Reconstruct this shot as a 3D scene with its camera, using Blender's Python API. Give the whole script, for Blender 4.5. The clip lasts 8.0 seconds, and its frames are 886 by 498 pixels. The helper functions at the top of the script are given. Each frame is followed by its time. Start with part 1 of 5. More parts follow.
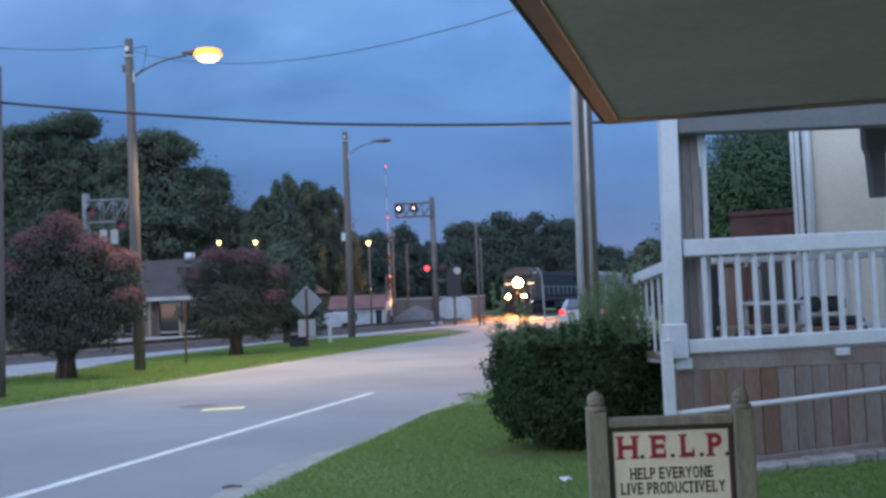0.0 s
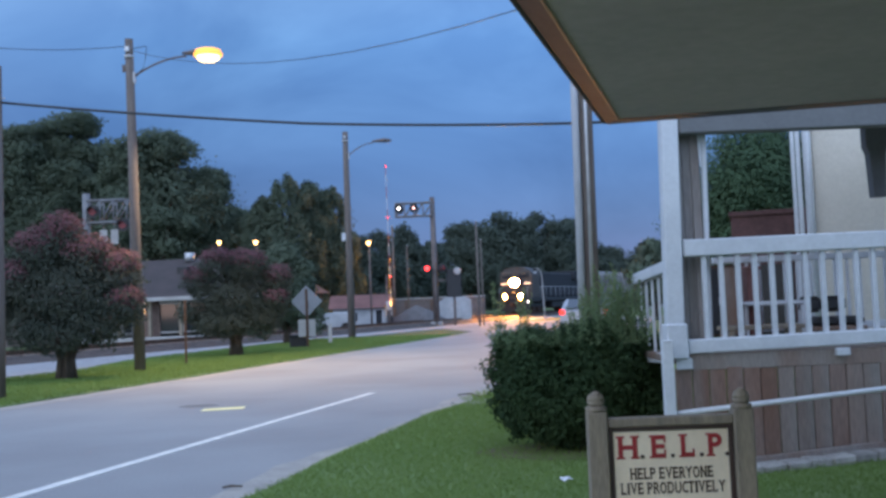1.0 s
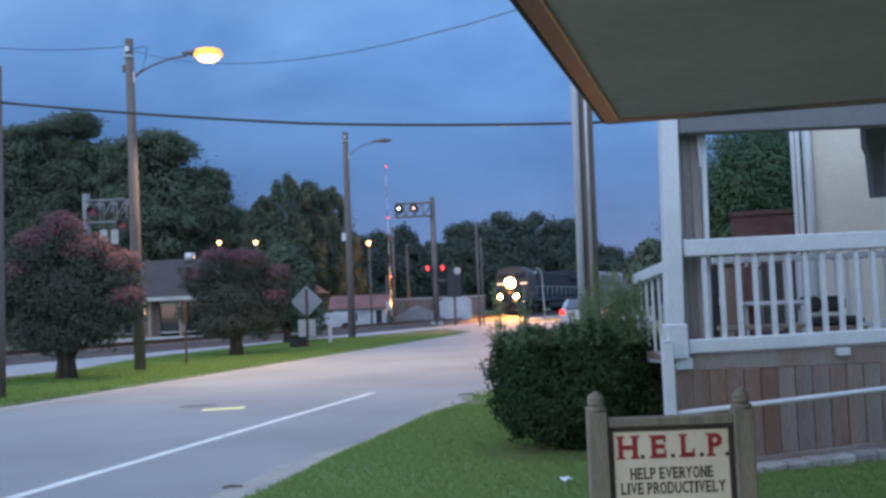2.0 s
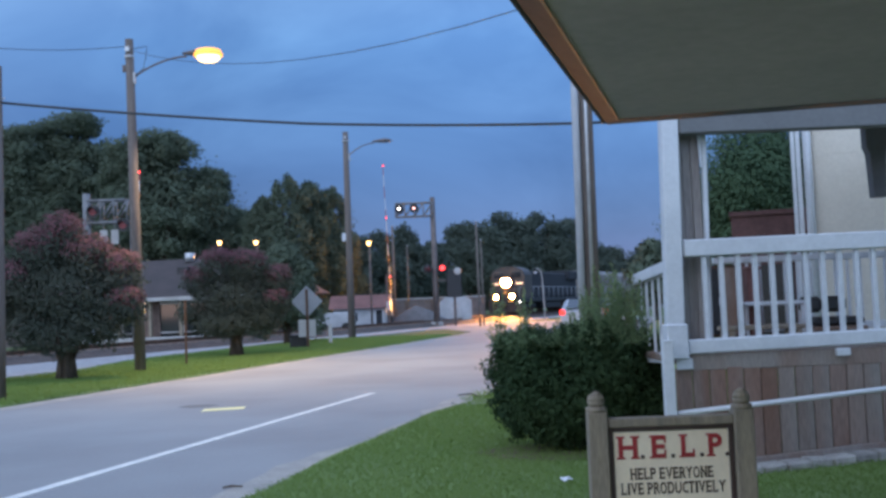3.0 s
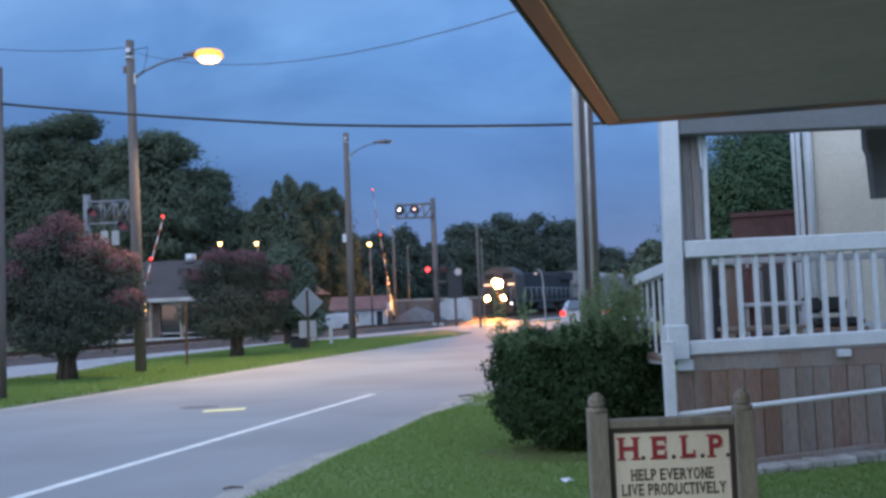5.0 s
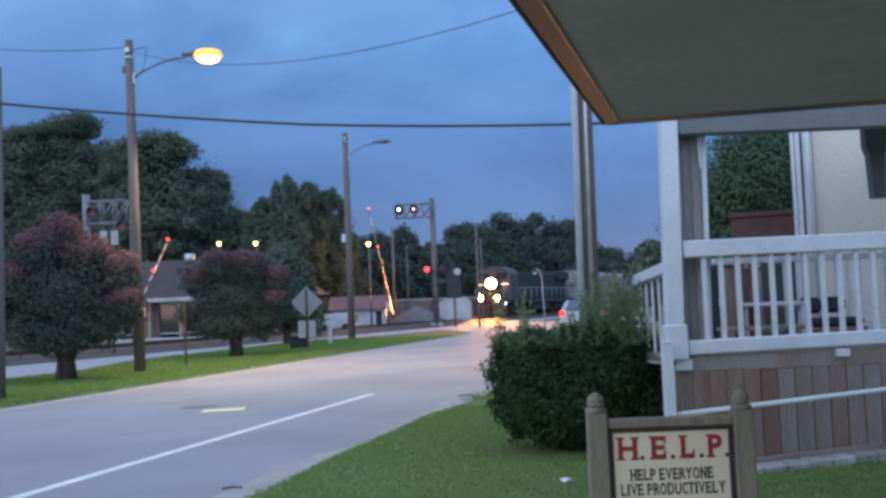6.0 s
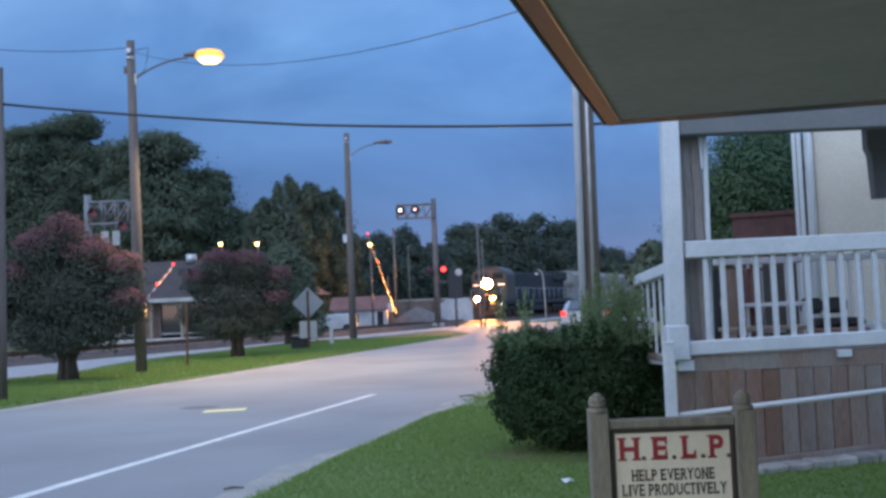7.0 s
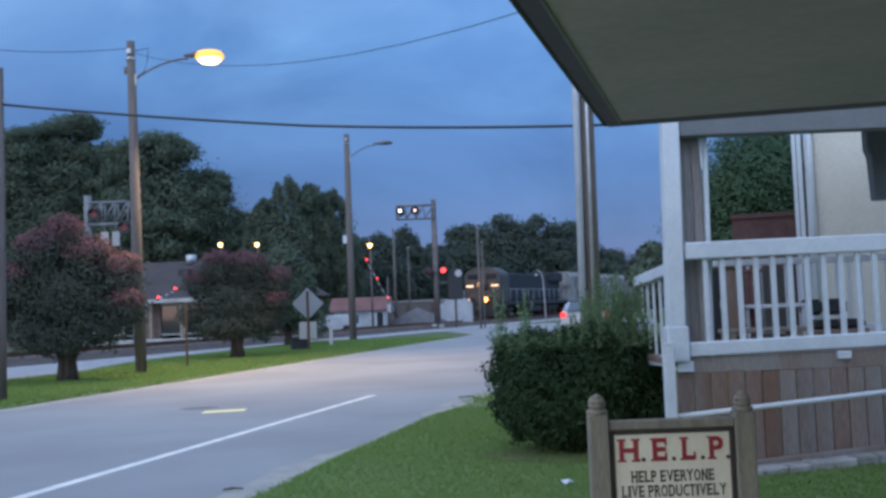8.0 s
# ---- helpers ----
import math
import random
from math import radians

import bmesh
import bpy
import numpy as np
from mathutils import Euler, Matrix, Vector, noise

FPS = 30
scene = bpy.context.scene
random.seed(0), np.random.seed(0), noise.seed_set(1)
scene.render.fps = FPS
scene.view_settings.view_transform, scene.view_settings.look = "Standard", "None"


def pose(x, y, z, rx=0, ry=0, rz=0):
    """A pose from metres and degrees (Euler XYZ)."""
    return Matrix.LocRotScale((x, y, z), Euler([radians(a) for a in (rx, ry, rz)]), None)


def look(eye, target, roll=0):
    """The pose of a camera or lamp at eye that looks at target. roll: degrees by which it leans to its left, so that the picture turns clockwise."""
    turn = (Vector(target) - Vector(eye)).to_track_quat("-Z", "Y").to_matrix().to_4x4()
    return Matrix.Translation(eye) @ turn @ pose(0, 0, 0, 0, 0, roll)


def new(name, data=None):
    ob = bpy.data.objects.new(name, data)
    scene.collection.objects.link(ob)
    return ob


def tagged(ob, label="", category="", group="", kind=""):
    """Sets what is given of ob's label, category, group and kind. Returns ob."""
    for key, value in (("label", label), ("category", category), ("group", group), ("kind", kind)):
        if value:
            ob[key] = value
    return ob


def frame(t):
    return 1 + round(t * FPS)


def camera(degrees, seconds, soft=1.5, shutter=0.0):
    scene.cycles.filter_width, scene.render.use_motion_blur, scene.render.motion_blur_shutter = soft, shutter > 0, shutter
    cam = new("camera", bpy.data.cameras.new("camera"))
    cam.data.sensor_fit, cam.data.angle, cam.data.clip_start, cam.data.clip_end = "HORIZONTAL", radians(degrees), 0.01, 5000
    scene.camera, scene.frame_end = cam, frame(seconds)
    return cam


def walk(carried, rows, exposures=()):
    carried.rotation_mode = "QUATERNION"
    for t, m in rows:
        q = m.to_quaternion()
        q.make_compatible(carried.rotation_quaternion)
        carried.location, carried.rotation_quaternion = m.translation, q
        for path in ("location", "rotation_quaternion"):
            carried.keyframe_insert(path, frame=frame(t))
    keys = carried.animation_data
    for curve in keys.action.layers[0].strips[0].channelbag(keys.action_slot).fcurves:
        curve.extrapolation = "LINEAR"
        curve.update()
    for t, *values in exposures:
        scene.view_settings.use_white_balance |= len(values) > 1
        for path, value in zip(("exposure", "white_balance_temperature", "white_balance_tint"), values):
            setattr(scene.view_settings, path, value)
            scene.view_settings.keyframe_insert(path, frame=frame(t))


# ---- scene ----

# ---- camera ----
cam = camera(48, 8.0, soft=3.0)
EYE = (0.0, 0.0, 1.4)


def view(yaw=0.0, pitch=0.0, roll=0.0):
    """The held camera: small turns, in degrees, from its first aim."""
    a, p = radians(-yaw), radians(3.215 + pitch)
    return look(EYE, (10 * math.sin(a) * -1.0, 10 * math.cos(a), 1.4 + 10 * math.tan(p)), -2.35 + roll)


walk(cam, [(0.0, view()), (1.5, view(-0.01, 0.0)), (3.0, view(-0.02, 0.01)), (3.5, view(-0.065, 0.0)), (4.0, view(-0.035, 0.065)),
           (4.5, view(-0.065, 0.07)), (6.0, view(0.0, 0.06)), (6.5, view(-0.02, 0.045)), (7.0, view(-0.08, 0.09)),
           (7.5, view(-0.12, 0.13)), (8.0, view(-0.07, 0.145, 0.08))])

# ---- sky and light ----
world = bpy.data.worlds.new("dusk")
scene.world = world
world.use_nodes = True
wn, wl = world.node_tree.nodes, world.node_tree.links
wn.clear()
SUN_DIR = Vector((-0.55, -0.75, 0.55)).normalized()


def wnode(kind, **inputs):
    n = wn.new(kind)
    for k, v in inputs.items():
        n.inputs[k.replace("_", " ")].default_value = v
    return n


sky = wnode("ShaderNodeTexSky")
sky.sky_type, sky.sun_disc = "NISHITA", False
sky.sun_elevation, sky.sun_rotation = radians(4), radians(216)
sky.air_density, sky.dust_density, sky.ozone_density = 1.0, 0.6, 3.0
coord = wnode("ShaderNodeTexCoord")
split = wnode("ShaderNodeSeparateXYZ")
wl.new(coord.outputs["Generated"], split.inputs[0])
# blue dusk from the purple horizon up, brighter towards the west behind
ramp = wnode("ShaderNodeValToRGB")
els = ramp.color_ramp.elements
els[0].position, els[0].color = 0.0, (0.075, 0.115, 0.33, 1)
els[1].position, els[1].color = 1.0, (0.30, 0.42, 0.72, 1)
for pos, col in ((0.05, (0.065, 0.120, 0.365, 1)), (0.14, (0.062, 0.142, 0.41, 1)), (0.26, (0.126, 0.285, 0.645, 1)), (0.5, (0.24, 0.40, 0.74, 1))):
    e = els.new(pos)
    e.color = col
wl.new(split.outputs["Z"], ramp.inputs["Fac"])
mapping = wnode("ShaderNodeMapping")
mapping.inputs["Scale"].default_value = (2.4, 2.4, 4.2)
mapping.inputs["Location"].default_value = (3.1, 1.7, 0.4)
wl.new(coord.outputs["Generated"], mapping.inputs["Vector"])
cloud = wnode("ShaderNodeTexNoise", Scale=1.7, Detail=5.0, Roughness=0.55, Distortion=0.5)
wl.new(mapping.outputs[0], cloud.inputs["Vector"])
cramp = wnode("ShaderNodeValToRGB")
cramp.color_ramp.elements[0].position, cramp.color_ramp.elements[0].color = 0.36, (0.78, 0.80, 0.84, 1)
cramp.color_ramp.elements[1].position, cramp.color_ramp.elements[1].color = 0.64, (1.32, 1.24, 1.12, 1)
wl.new(cloud.outputs["Fac"], cramp.inputs["Fac"])
mul = wnode("ShaderNodeMix")
mul.data_type, mul.blend_type = "RGBA", "MULTIPLY"
mul.inputs[0].default_value = 1.0
wl.new(ramp.outputs["Color"], mul.inputs[6])
wl.new(cramp.outputs["Color"], mul.inputs[7])
# west side brighter, as after sunset
west = wnode("ShaderNodeMapRange", From_Min=-0.55, From_Max=1.0, To_Min=1.0, To_Max=3.5)
dot = wnode("ShaderNodeVectorMath")
dot.operation = "DOT_PRODUCT"
dot.inputs[1].default_value = (-0.55, -0.78, 0.3)
wl.new(coord.outputs["Generated"], dot.inputs[0])
wl.new(dot.outputs["Value"], west.inputs["Value"])
gain = wnode("ShaderNodeVectorMath")
gain.operation = "SCALE"
warm = wnode("ShaderNodeMix")
warm.data_type, warm.blend_type = "RGBA", "MIX"
warm.inputs[7].default_value = (0.34, 0.425, 0.585, 1)
late = wnode("ShaderNodeMapRange", From_Min=-0.5, From_Max=0.7, To_Min=0.0, To_Max=0.75)
wl.new(dot.outputs["Value"], late.inputs["Value"])
wl.new(late.outputs[0], warm.inputs[0])
wl.new(mul.outputs[2], warm.inputs[6])
wl.new(warm.outputs[2], gain.inputs[0])
east = wnode("ShaderNodeMapRange", From_Min=-0.42, From_Max=0.04, To_Min=0.84, To_Max=1.14)
wl.new(split.outputs["X"], east.inputs["Value"])
level = wnode("ShaderNodeMath")
level.operation = "MULTIPLY"
wl.new(west.outputs[0], level.inputs[0])
wl.new(east.outputs[0], level.inputs[1])
wl.new(level.outputs[0], gain.inputs["Scale"])
bg1, bg2 = wnode("ShaderNodeBackground", Strength=1.0), wnode("ShaderNodeBackground", Strength=0.05)
wl.new(gain.outputs[0], bg1.inputs["Color"])
wl.new(sky.outputs[0], bg2.inputs["Color"])
both = wn.new("ShaderNodeAddShader")
wl.new(bg1.outputs[0], both.inputs[0])
wl.new(bg2.outputs[0], both.inputs[1])
out = wn.new("ShaderNodeOutputWorld")
wl.new(both.outputs[0], out.inputs["Surface"])

sun = new("sun", bpy.data.lights.new("sun", "SUN"))
sun.data.energy, sun.data.angle, sun.data.color = 0.42, radians(40), (0.97, 0.95, 0.94)
sun.matrix_world = look(SUN_DIR * 50, (0, 0, 0))


# ---- materials ----
def mat(name, colour, rough=0.7, metal=0.0, vary=0.25, scale=6.0, fine=60.0, bump=0.15, tint=None, rand=0.0, stretch=(1, 1, 1), dist=0.01):
    """A surface with broad and fine variation; tint: a second colour in the broad patches; rand: change from piece to piece."""
    m = bpy.data.materials.new(name)
    m.use_nodes = True
    n, l = m.node_tree.nodes, m.node_tree.links
    b = n["Principled BSDF"]
    b.inputs["Roughness"].default_value, b.inputs["Metallic"].default_value = rough, metal
    tc, mp = n.new("ShaderNodeTexCoord"), n.new("ShaderNodeMapping")
    mp.inputs["Scale"].default_value = stretch
    l.new(tc.outputs["Object"], mp.inputs["Vector"])
    if rand:
        own, far = n.new("ShaderNodeObjectInfo"), n.new("ShaderNodeMath")
        far.operation = "MULTIPLY"
        far.inputs[1].default_value = 43.0
        l.new(own.outputs["Random"], far.inputs[0])
        l.new(far.outputs[0], mp.inputs["Location"])
    a, f = n.new("ShaderNodeTexNoise"), n.new("ShaderNodeTexNoise")
    for node, s, d in ((a, scale, 4.0), (f, fine, 3.0)):
        node.inputs["Scale"].default_value, node.inputs["Detail"].default_value = s, d
        l.new(mp.outputs[0], node.inputs["Vector"])
    mix = n.new("ShaderNodeMix")
    mix.data_type = "RGBA"
    other = tint or [c * (1 - vary) for c in colour]
    mix.inputs[6].default_value, mix.inputs[7].default_value = (*colour, 1), (*other, 1)
    r = n.new("ShaderNodeMapRange")
    r.inputs["From Min"].default_value, r.inputs["From Max"].default_value = 0.38, 0.65
    l.new(a.outputs["Fac"], r.inputs["Value"])
    l.new(r.outputs[0], mix.inputs[0])
    hsv = n.new("ShaderNodeHueSaturation")
    l.new(mix.outputs[2], hsv.inputs["Color"])
    v = n.new("ShaderNodeMapRange")
    v.inputs["To Min"].default_value, v.inputs["To Max"].default_value = 1 - vary * 0.8, 1 + vary * 0.8
    v.inputs["From Min"].default_value, v.inputs["From Max"].default_value = 0.25, 0.75
    l.new(f.outputs["Fac"], v.inputs["Value"])
    if rand:
        info, ad = n.new("ShaderNodeObjectInfo"), n.new("ShaderNodeMath")
        ad.operation = "MULTIPLY_ADD"
        ad.inputs[1].default_value, ad.inputs[2].default_value = rand, -rand / 2
        l.new(info.outputs["Random"], ad.inputs[0])
        s = n.new("ShaderNodeMath")
        l.new(v.outputs[0], s.inputs[0])
        l.new(ad.outputs[0], s.inputs[1])
        l.new(s.outputs[0], hsv.inputs["Value"])
    else:
        l.new(v.outputs[0], hsv.inputs["Value"])
    l.new(hsv.outputs[0], b.inputs["Base Color"])
    if bump:
        bp = n.new("ShaderNodeBump")
        bp.inputs["Strength"].default_value, bp.inputs["Distance"].default_value = bump, dist
        l.new(f.outputs["Fac"], bp.inputs["Height"])
        l.new(bp.outputs[0], b.inputs["Normal"])
    return m


def leaf_mat(name, c1, c2, through_light=0.35):
    """Leaves, each of its own shade, that let some light through."""
    m = bpy.data.materials.new(name)
    m.use_nodes = True
    n, l = m.node_tree.nodes, m.node_tree.links
    b = n["Principled BSDF"]
    b.inputs["Roughness"].default_value, b.inputs["Specular IOR Level"].default_value = 0.8, 0.2
    geo, mix, nz, tc = n.new("ShaderNodeNewGeometry"), n.new("ShaderNodeMix"), n.new("ShaderNodeTexNoise"), n.new("ShaderNodeTexCoord")
    mix.data_type = "RGBA"
    mix.inputs[6].default_value, mix.inputs[7].default_value = (*c1, 1), (*c2, 1)
    nz.inputs["Scale"].default_value = 0.9
    l.new(tc.outputs["Object"], nz.inputs["Vector"])
    ad = n.new("ShaderNodeMath")
    ad.operation = "MULTIPLY_ADD"
    ad.inputs[1].default_value = 0.6
    l.new(geo.outputs["Random Per Island"], ad.inputs[0])
    sub = n.new("ShaderNodeMapRange")
    sub.inputs["From Min"].default_value, sub.inputs["From Max"].default_value = 0.3, 0.7
    sub.inputs["To Min"].default_value, sub.inputs["To Max"].default_value = -0.1, 0.5
    l.new(nz.outputs["Fac"], sub.inputs["Value"])
    l.new(sub.outputs[0], ad.inputs[2])
    l.new(ad.outputs[0], mix.inputs[0])
    l.new(mix.outputs[2], b.inputs["Base Color"])
    tr, ms = n.new("ShaderNodeBsdfTranslucent"), n.new("ShaderNodeMixShader")
    l.new(mix.outputs[2], tr.inputs["Color"])
    ms.inputs[0].default_value = through_light
    l.new(b.outputs[0], ms.inputs[1])
    l.new(tr.outputs[0], ms.inputs[2])
    l.new(ms.outputs[0], n["Material Output"].inputs["Surface"])
    return m


def glow(name, colour, strength):
    m = bpy.data.materials.new(name)
    m.use_nodes = True
    b = m.node_tree.nodes["Principled BSDF"]
    b.inputs["Base Color"].default_value = (*colour, 1)
    b.inputs["Emission Color"].default_value = (*colour, 1)
    b.inputs["Emission Strength"].default_value = strength
    return m


def glass(name, colour=(0.02, 0.025, 0.03)):
    m = bpy.data.materials.new(name)
    m.use_nodes = True
    b = m.node_tree.nodes["Principled BSDF"]
    b.inputs["Base Color"].default_value = (*colour, 1)
    b.inputs["Roughness"].default_value = 0.06
    b.inputs["Coat Weight"].default_value = 0.6
    return m


ASPHALT = mat("asphalt", (0.288, 0.29, 0.29), 0.85, vary=0.16, scale=0.35, fine=45, bump=0.35, tint=(0.24, 0.235, 0.235), dist=0.006)
GREYWOOD = mat("grey_weathered_boards", (0.30, 0.275, 0.26), 0.85, vary=0.3, scale=2, fine=30, bump=0.4, tint=(0.22, 0.19, 0.175), rand=0.25, stretch=(4, 4, 0.3))
# the beam's shade is put into this grey; the hanging post shares it
TRIMGREY = mat("shaded_beam_grey", (0.145, 0.15, 0.155), 0.6, vary=0.12, scale=3, fine=30, bump=0.1)
TAR = mat("tar_patch", (0.185, 0.18, 0.18), 0.8, vary=0.3, scale=3, fine=40, bump=0.3, dist=0.006)
CONCRETE = mat("concrete", (0.42, 0.41, 0.40), 0.85, vary=0.2, scale=1.2, fine=40, tint=(0.33, 0.32, 0.31))
PAVER = mat("stone_paver", (0.39, 0.37, 0.34), 0.9, vary=0.25, scale=6, fine=50, bump=0.3, tint=(0.24, 0.225, 0.21), rand=0.4)
SOIL = mat("soil_and_grass", (0.07, 0.11, 0.03), 0.95, vary=0.4, scale=0.3, fine=14, bump=0.6, tint=(0.10, 0.12, 0.04), dist=0.04)
DIRT = mat("road_dirt", (0.38, 0.35, 0.31), 0.95, vary=0.3, scale=3, fine=40, bump=0.4, tint=(0.29, 0.275, 0.255), dist=0.01)
MULCH = mat("bare_earth", (0.15, 0.11, 0.075), 0.95, vary=0.4, scale=4, fine=30, bump=0.6, tint=(0.10, 0.075, 0.05), dist=0.02)
TURF = mat("turf", (0.155, 0.23, 0.065), 0.95, vary=0.22, scale=0.8, fine=25, bump=0.4, tint=(0.17, 0.235, 0.085), dist=0.02)
BLADE = leaf_mat("grass_blades", (0.17, 0.26, 0.07), (0.20, 0.285, 0.085), 0.4)
GRAVEL = mat("gravel", (0.36, 0.36, 0.37), 0.9, vary=0.45, scale=2.0, fine=22, bump=0.8, tint=(0.27, 0.27, 0.28), dist=0.04)
BALLAST = mat("dark_ballast", (0.085, 0.066, 0.058), 0.9, vary=0.5, scale=2.0, fine=18, bump=0.8, dist=0.05)
RUST = mat("rusty_steel", (0.13, 0.075, 0.05), 0.6, 0.6, vary=0.3, scale=4)
PAINT = mat("white_paint", (0.60, 0.625, 0.655), 0.5, vary=0.08, scale=3, fine=30, bump=0.06, tint=(0.53, 0.555, 0.59))
ROADWHITE = mat("road_paint_white", (0.80, 0.76, 0.68), 0.7, vary=0.15, scale=5, fine=70, bump=0.2, tint=(0.60, 0.59, 0.57))
ROADYELLOW = mat("road_paint_yellow", (0.92, 0.82, 0.44), 0.7, vary=0.15, scale=6, fine=60, tint=(0.86, 0.72, 0.30))
REDBOARD = mat("stained_skirt_boards", (0.185, 0.105, 0.075), 0.85, vary=0.28, scale=1.3, fine=26, bump=0.3, tint=(0.215, 0.155, 0.13), rand=0.2, stretch=(3, 3, 0.45))
GREYBOARD = mat("grey_skirt_boards", (0.225, 0.198, 0.178), 0.85, vary=0.28, scale=1.3, fine=26, bump=0.3, tint=(0.20, 0.145, 0.12), rand=0.2, stretch=(3, 3, 0.45))
OLDWOOD = mat("weathered_wood", (0.235, 0.19, 0.16), 0.85, vary=0.3, scale=1.6, fine=30, bump=0.4, tint=(0.20, 0.115, 0.08), rand=0.35, stretch=(3, 3, 0.4))
POSTWOOD = mat("treated_pine", (0.285, 0.235, 0.17), 0.85, vary=0.3, scale=5, fine=40, bump=0.35, tint=(0.20, 0.17, 0.135), stretch=(3, 3, 0.5))
POLEWOOD = mat("pole_wood", (0.16, 0.137, 0.122), 0.9, vary=0.35, scale=3, fine=25, bump=0.5, tint=(0.12, 0.098, 0.088), stretch=(4, 4, 0.3))
SOFFIT = mat("soffit_panel", (0.60, 0.435, 0.52), 0.8, vary=0.1, scale=0.9, fine=14, bump=0.05, tint=(0.52, 0.385, 0.46))
BEAD = mat("brown_bead_trim", (0.26, 0.23, 0.22), 0.7, vary=0.2, scale=5, fine=40, bump=0.1)
FASCIA = mat("brown_fascia", (0.088, 0.070, 0.082), 0.8, vary=0.2, scale=4, fine=40, bump=0.1)
SHINGLE = mat("grey_shingle", (0.064, 0.051, 0.051), 0.95, vary=0.25, scale=1.0, fine=18, bump=0.4, tint=(0.05, 0.042, 0.042))
REDROOF = mat("red_brown_roof", (0.20, 0.095, 0.085), 0.8, vary=0.25, scale=1.2, fine=15, bump=0.2)
TANSIDING = mat("tan_siding", (0.66, 0.61, 0.53), 0.7, vary=0.08, scale=1.0, fine=25, bump=0.1, tint=(0.61, 0.56, 0.48))
REDBRICK = mat("red_brick_wall", (0.105, 0.052, 0.052), 0.85, vary=0.3, scale=2, fine=12, bump=0.3)
BUFFBRICK = mat("dull_brick", (0.165, 0.135, 0.13), 0.85, vary=0.25, scale=2, fine=12, bump=0.3, tint=(0.13, 0.105, 0.10))
CONDUIT = mat("grey_conduit", (0.40, 0.42, 0.45), 0.6, vary=0.1, scale=5, fine=40, bump=0.05)
DARKBRICK = mat("brown_brick_wall", (0.16, 0.11, 0.09), 0.85, vary=0.3, scale=2, fine=12, bump=0.3)
SHEDWHITE = mat("white_metal_siding", (0.42, 0.44, 0.46), 0.5, vary=0.12, scale=1.5, fine=10, tint=(0.33, 0.35, 0.37))
GALV = mat("galvanised_steel", (0.50, 0.51, 0.52), 0.45, 0.7, vary=0.2, scale=4, fine=40, bump=0.05)
GALV_DARK = mat("weathered_steel", (0.17, 0.14, 0.13), 0.6, 0.4, vary=0.3, scale=3, fine=30)
STEEL = mat("dull_signal_steel", (0.23, 0.235, 0.245), 0.65, 0.3, vary=0.25, scale=3, fine=30)
# a darker grey gravel for the heap alone
HEAP = mat("dark_gravel", (0.145, 0.138, 0.142), 0.95, vary=0.35, scale=2.0, fine=16, bump=0.8, tint=(0.115, 0.11, 0.112), dist=0.04)
SIGNRED_S = mat("reflective_red", (0.30, 0.07, 0.07), 0.5, vary=0.1)
SIGNBACK = mat("sign_aluminium", (0.27, 0.28, 0.30), 0.55, 0.4, vary=0.12, scale=4, fine=30)
BLACK = mat("black_enamel", (0.02, 0.02, 0.022), 0.5, vary=0.2, scale=4)
RUBBER = mat("rubber", (0.025, 0.025, 0.025), 0.85, vary=0.2, scale=6)
CREAM = mat("cream_board", (0.85, 0.725, 0.555), 0.5, vary=0.06, scale=4, fine=30, bump=0.03, tint=(0.80, 0.67, 0.50))
SIGNRED = mat("red_lettering", (0.36, 0.03, 0.035), 0.5, vary=0.15, scale=10)
SIGNDARK = mat("dark_lettering", (0.06, 0.035, 0.03), 0.5, vary=0.15, scale=10)
BARK = mat("bark", (0.10, 0.075, 0.055), 0.95, vary=0.4, scale=5, fine=25, bump=0.7, stretch=(3, 3, 0.6), dist=0.03)
LOCOBODY = mat("locomotive_paint", (0.066, 0.055, 0.049), 0.5, vary=0.2, scale=2, fine=20)
LOCOBLUE = mat("locomotive_blue_paint", (0.022, 0.025, 0.032), 0.85, vary=0.2, scale=2, fine=20)
HOPPER = mat("grey_wagon_paint", (0.27, 0.265, 0.26), 0.7, vary=0.25, scale=1.0, fine=12, tint=(0.12, 0.11, 0.10))
CARPAINT = mat("silver_car_paint", (0.50, 0.51, 0.53), 0.3, 0.5, vary=0.06, scale=3, bump=0)
GLASS = glass("dark_glass")
LEAF_BUSH = leaf_mat("bush_leaves", (0.030, 0.060, 0.027), (0.062, 0.100, 0.040), 0.45)
LEAF_TIP = leaf_mat("bush_new_shoots", (0.15, 0.22, 0.11), (0.23, 0.30, 0.16), 0.5)
LEAF_DARK = leaf_mat("oak_leaves", (0.102, 0.130, 0.092), (0.120, 0.150, 0.100))
LEAF_GREEN = leaf_mat("green_leaves", (0.072, 0.125, 0.070), (0.092, 0.148, 0.080), 0.4)
LEAF_FAR = leaf_mat("far_leaves", (0.080, 0.105, 0.085), (0.095, 0.118, 0.092))
LEAF_MYRTLE = leaf_mat("myrtle_leaves", (0.060, 0.077, 0.062), (0.085, 0.092, 0.070))
BLOSSOM = leaf_mat("myrtle_blossom", (0.165, 0.082, 0.095), (0.235, 0.122, 0.132), 0.35)
LAMPGLOW = glow("sodium_lamp", (1.0, 0.68, 0.27), 4.5)
# orange glare around the sodium lamp, made as glowing rings
GLARE_RING = glow("lamp_glare_ring", (1.0, 0.46, 0.08), 1.3)
FARGLOW = glow("far_lamp", (1.0, 0.60, 0.22), 7)
HEADGLOW = glow("headlight_glow", (1.0, 0.38, 0.08), 14000)
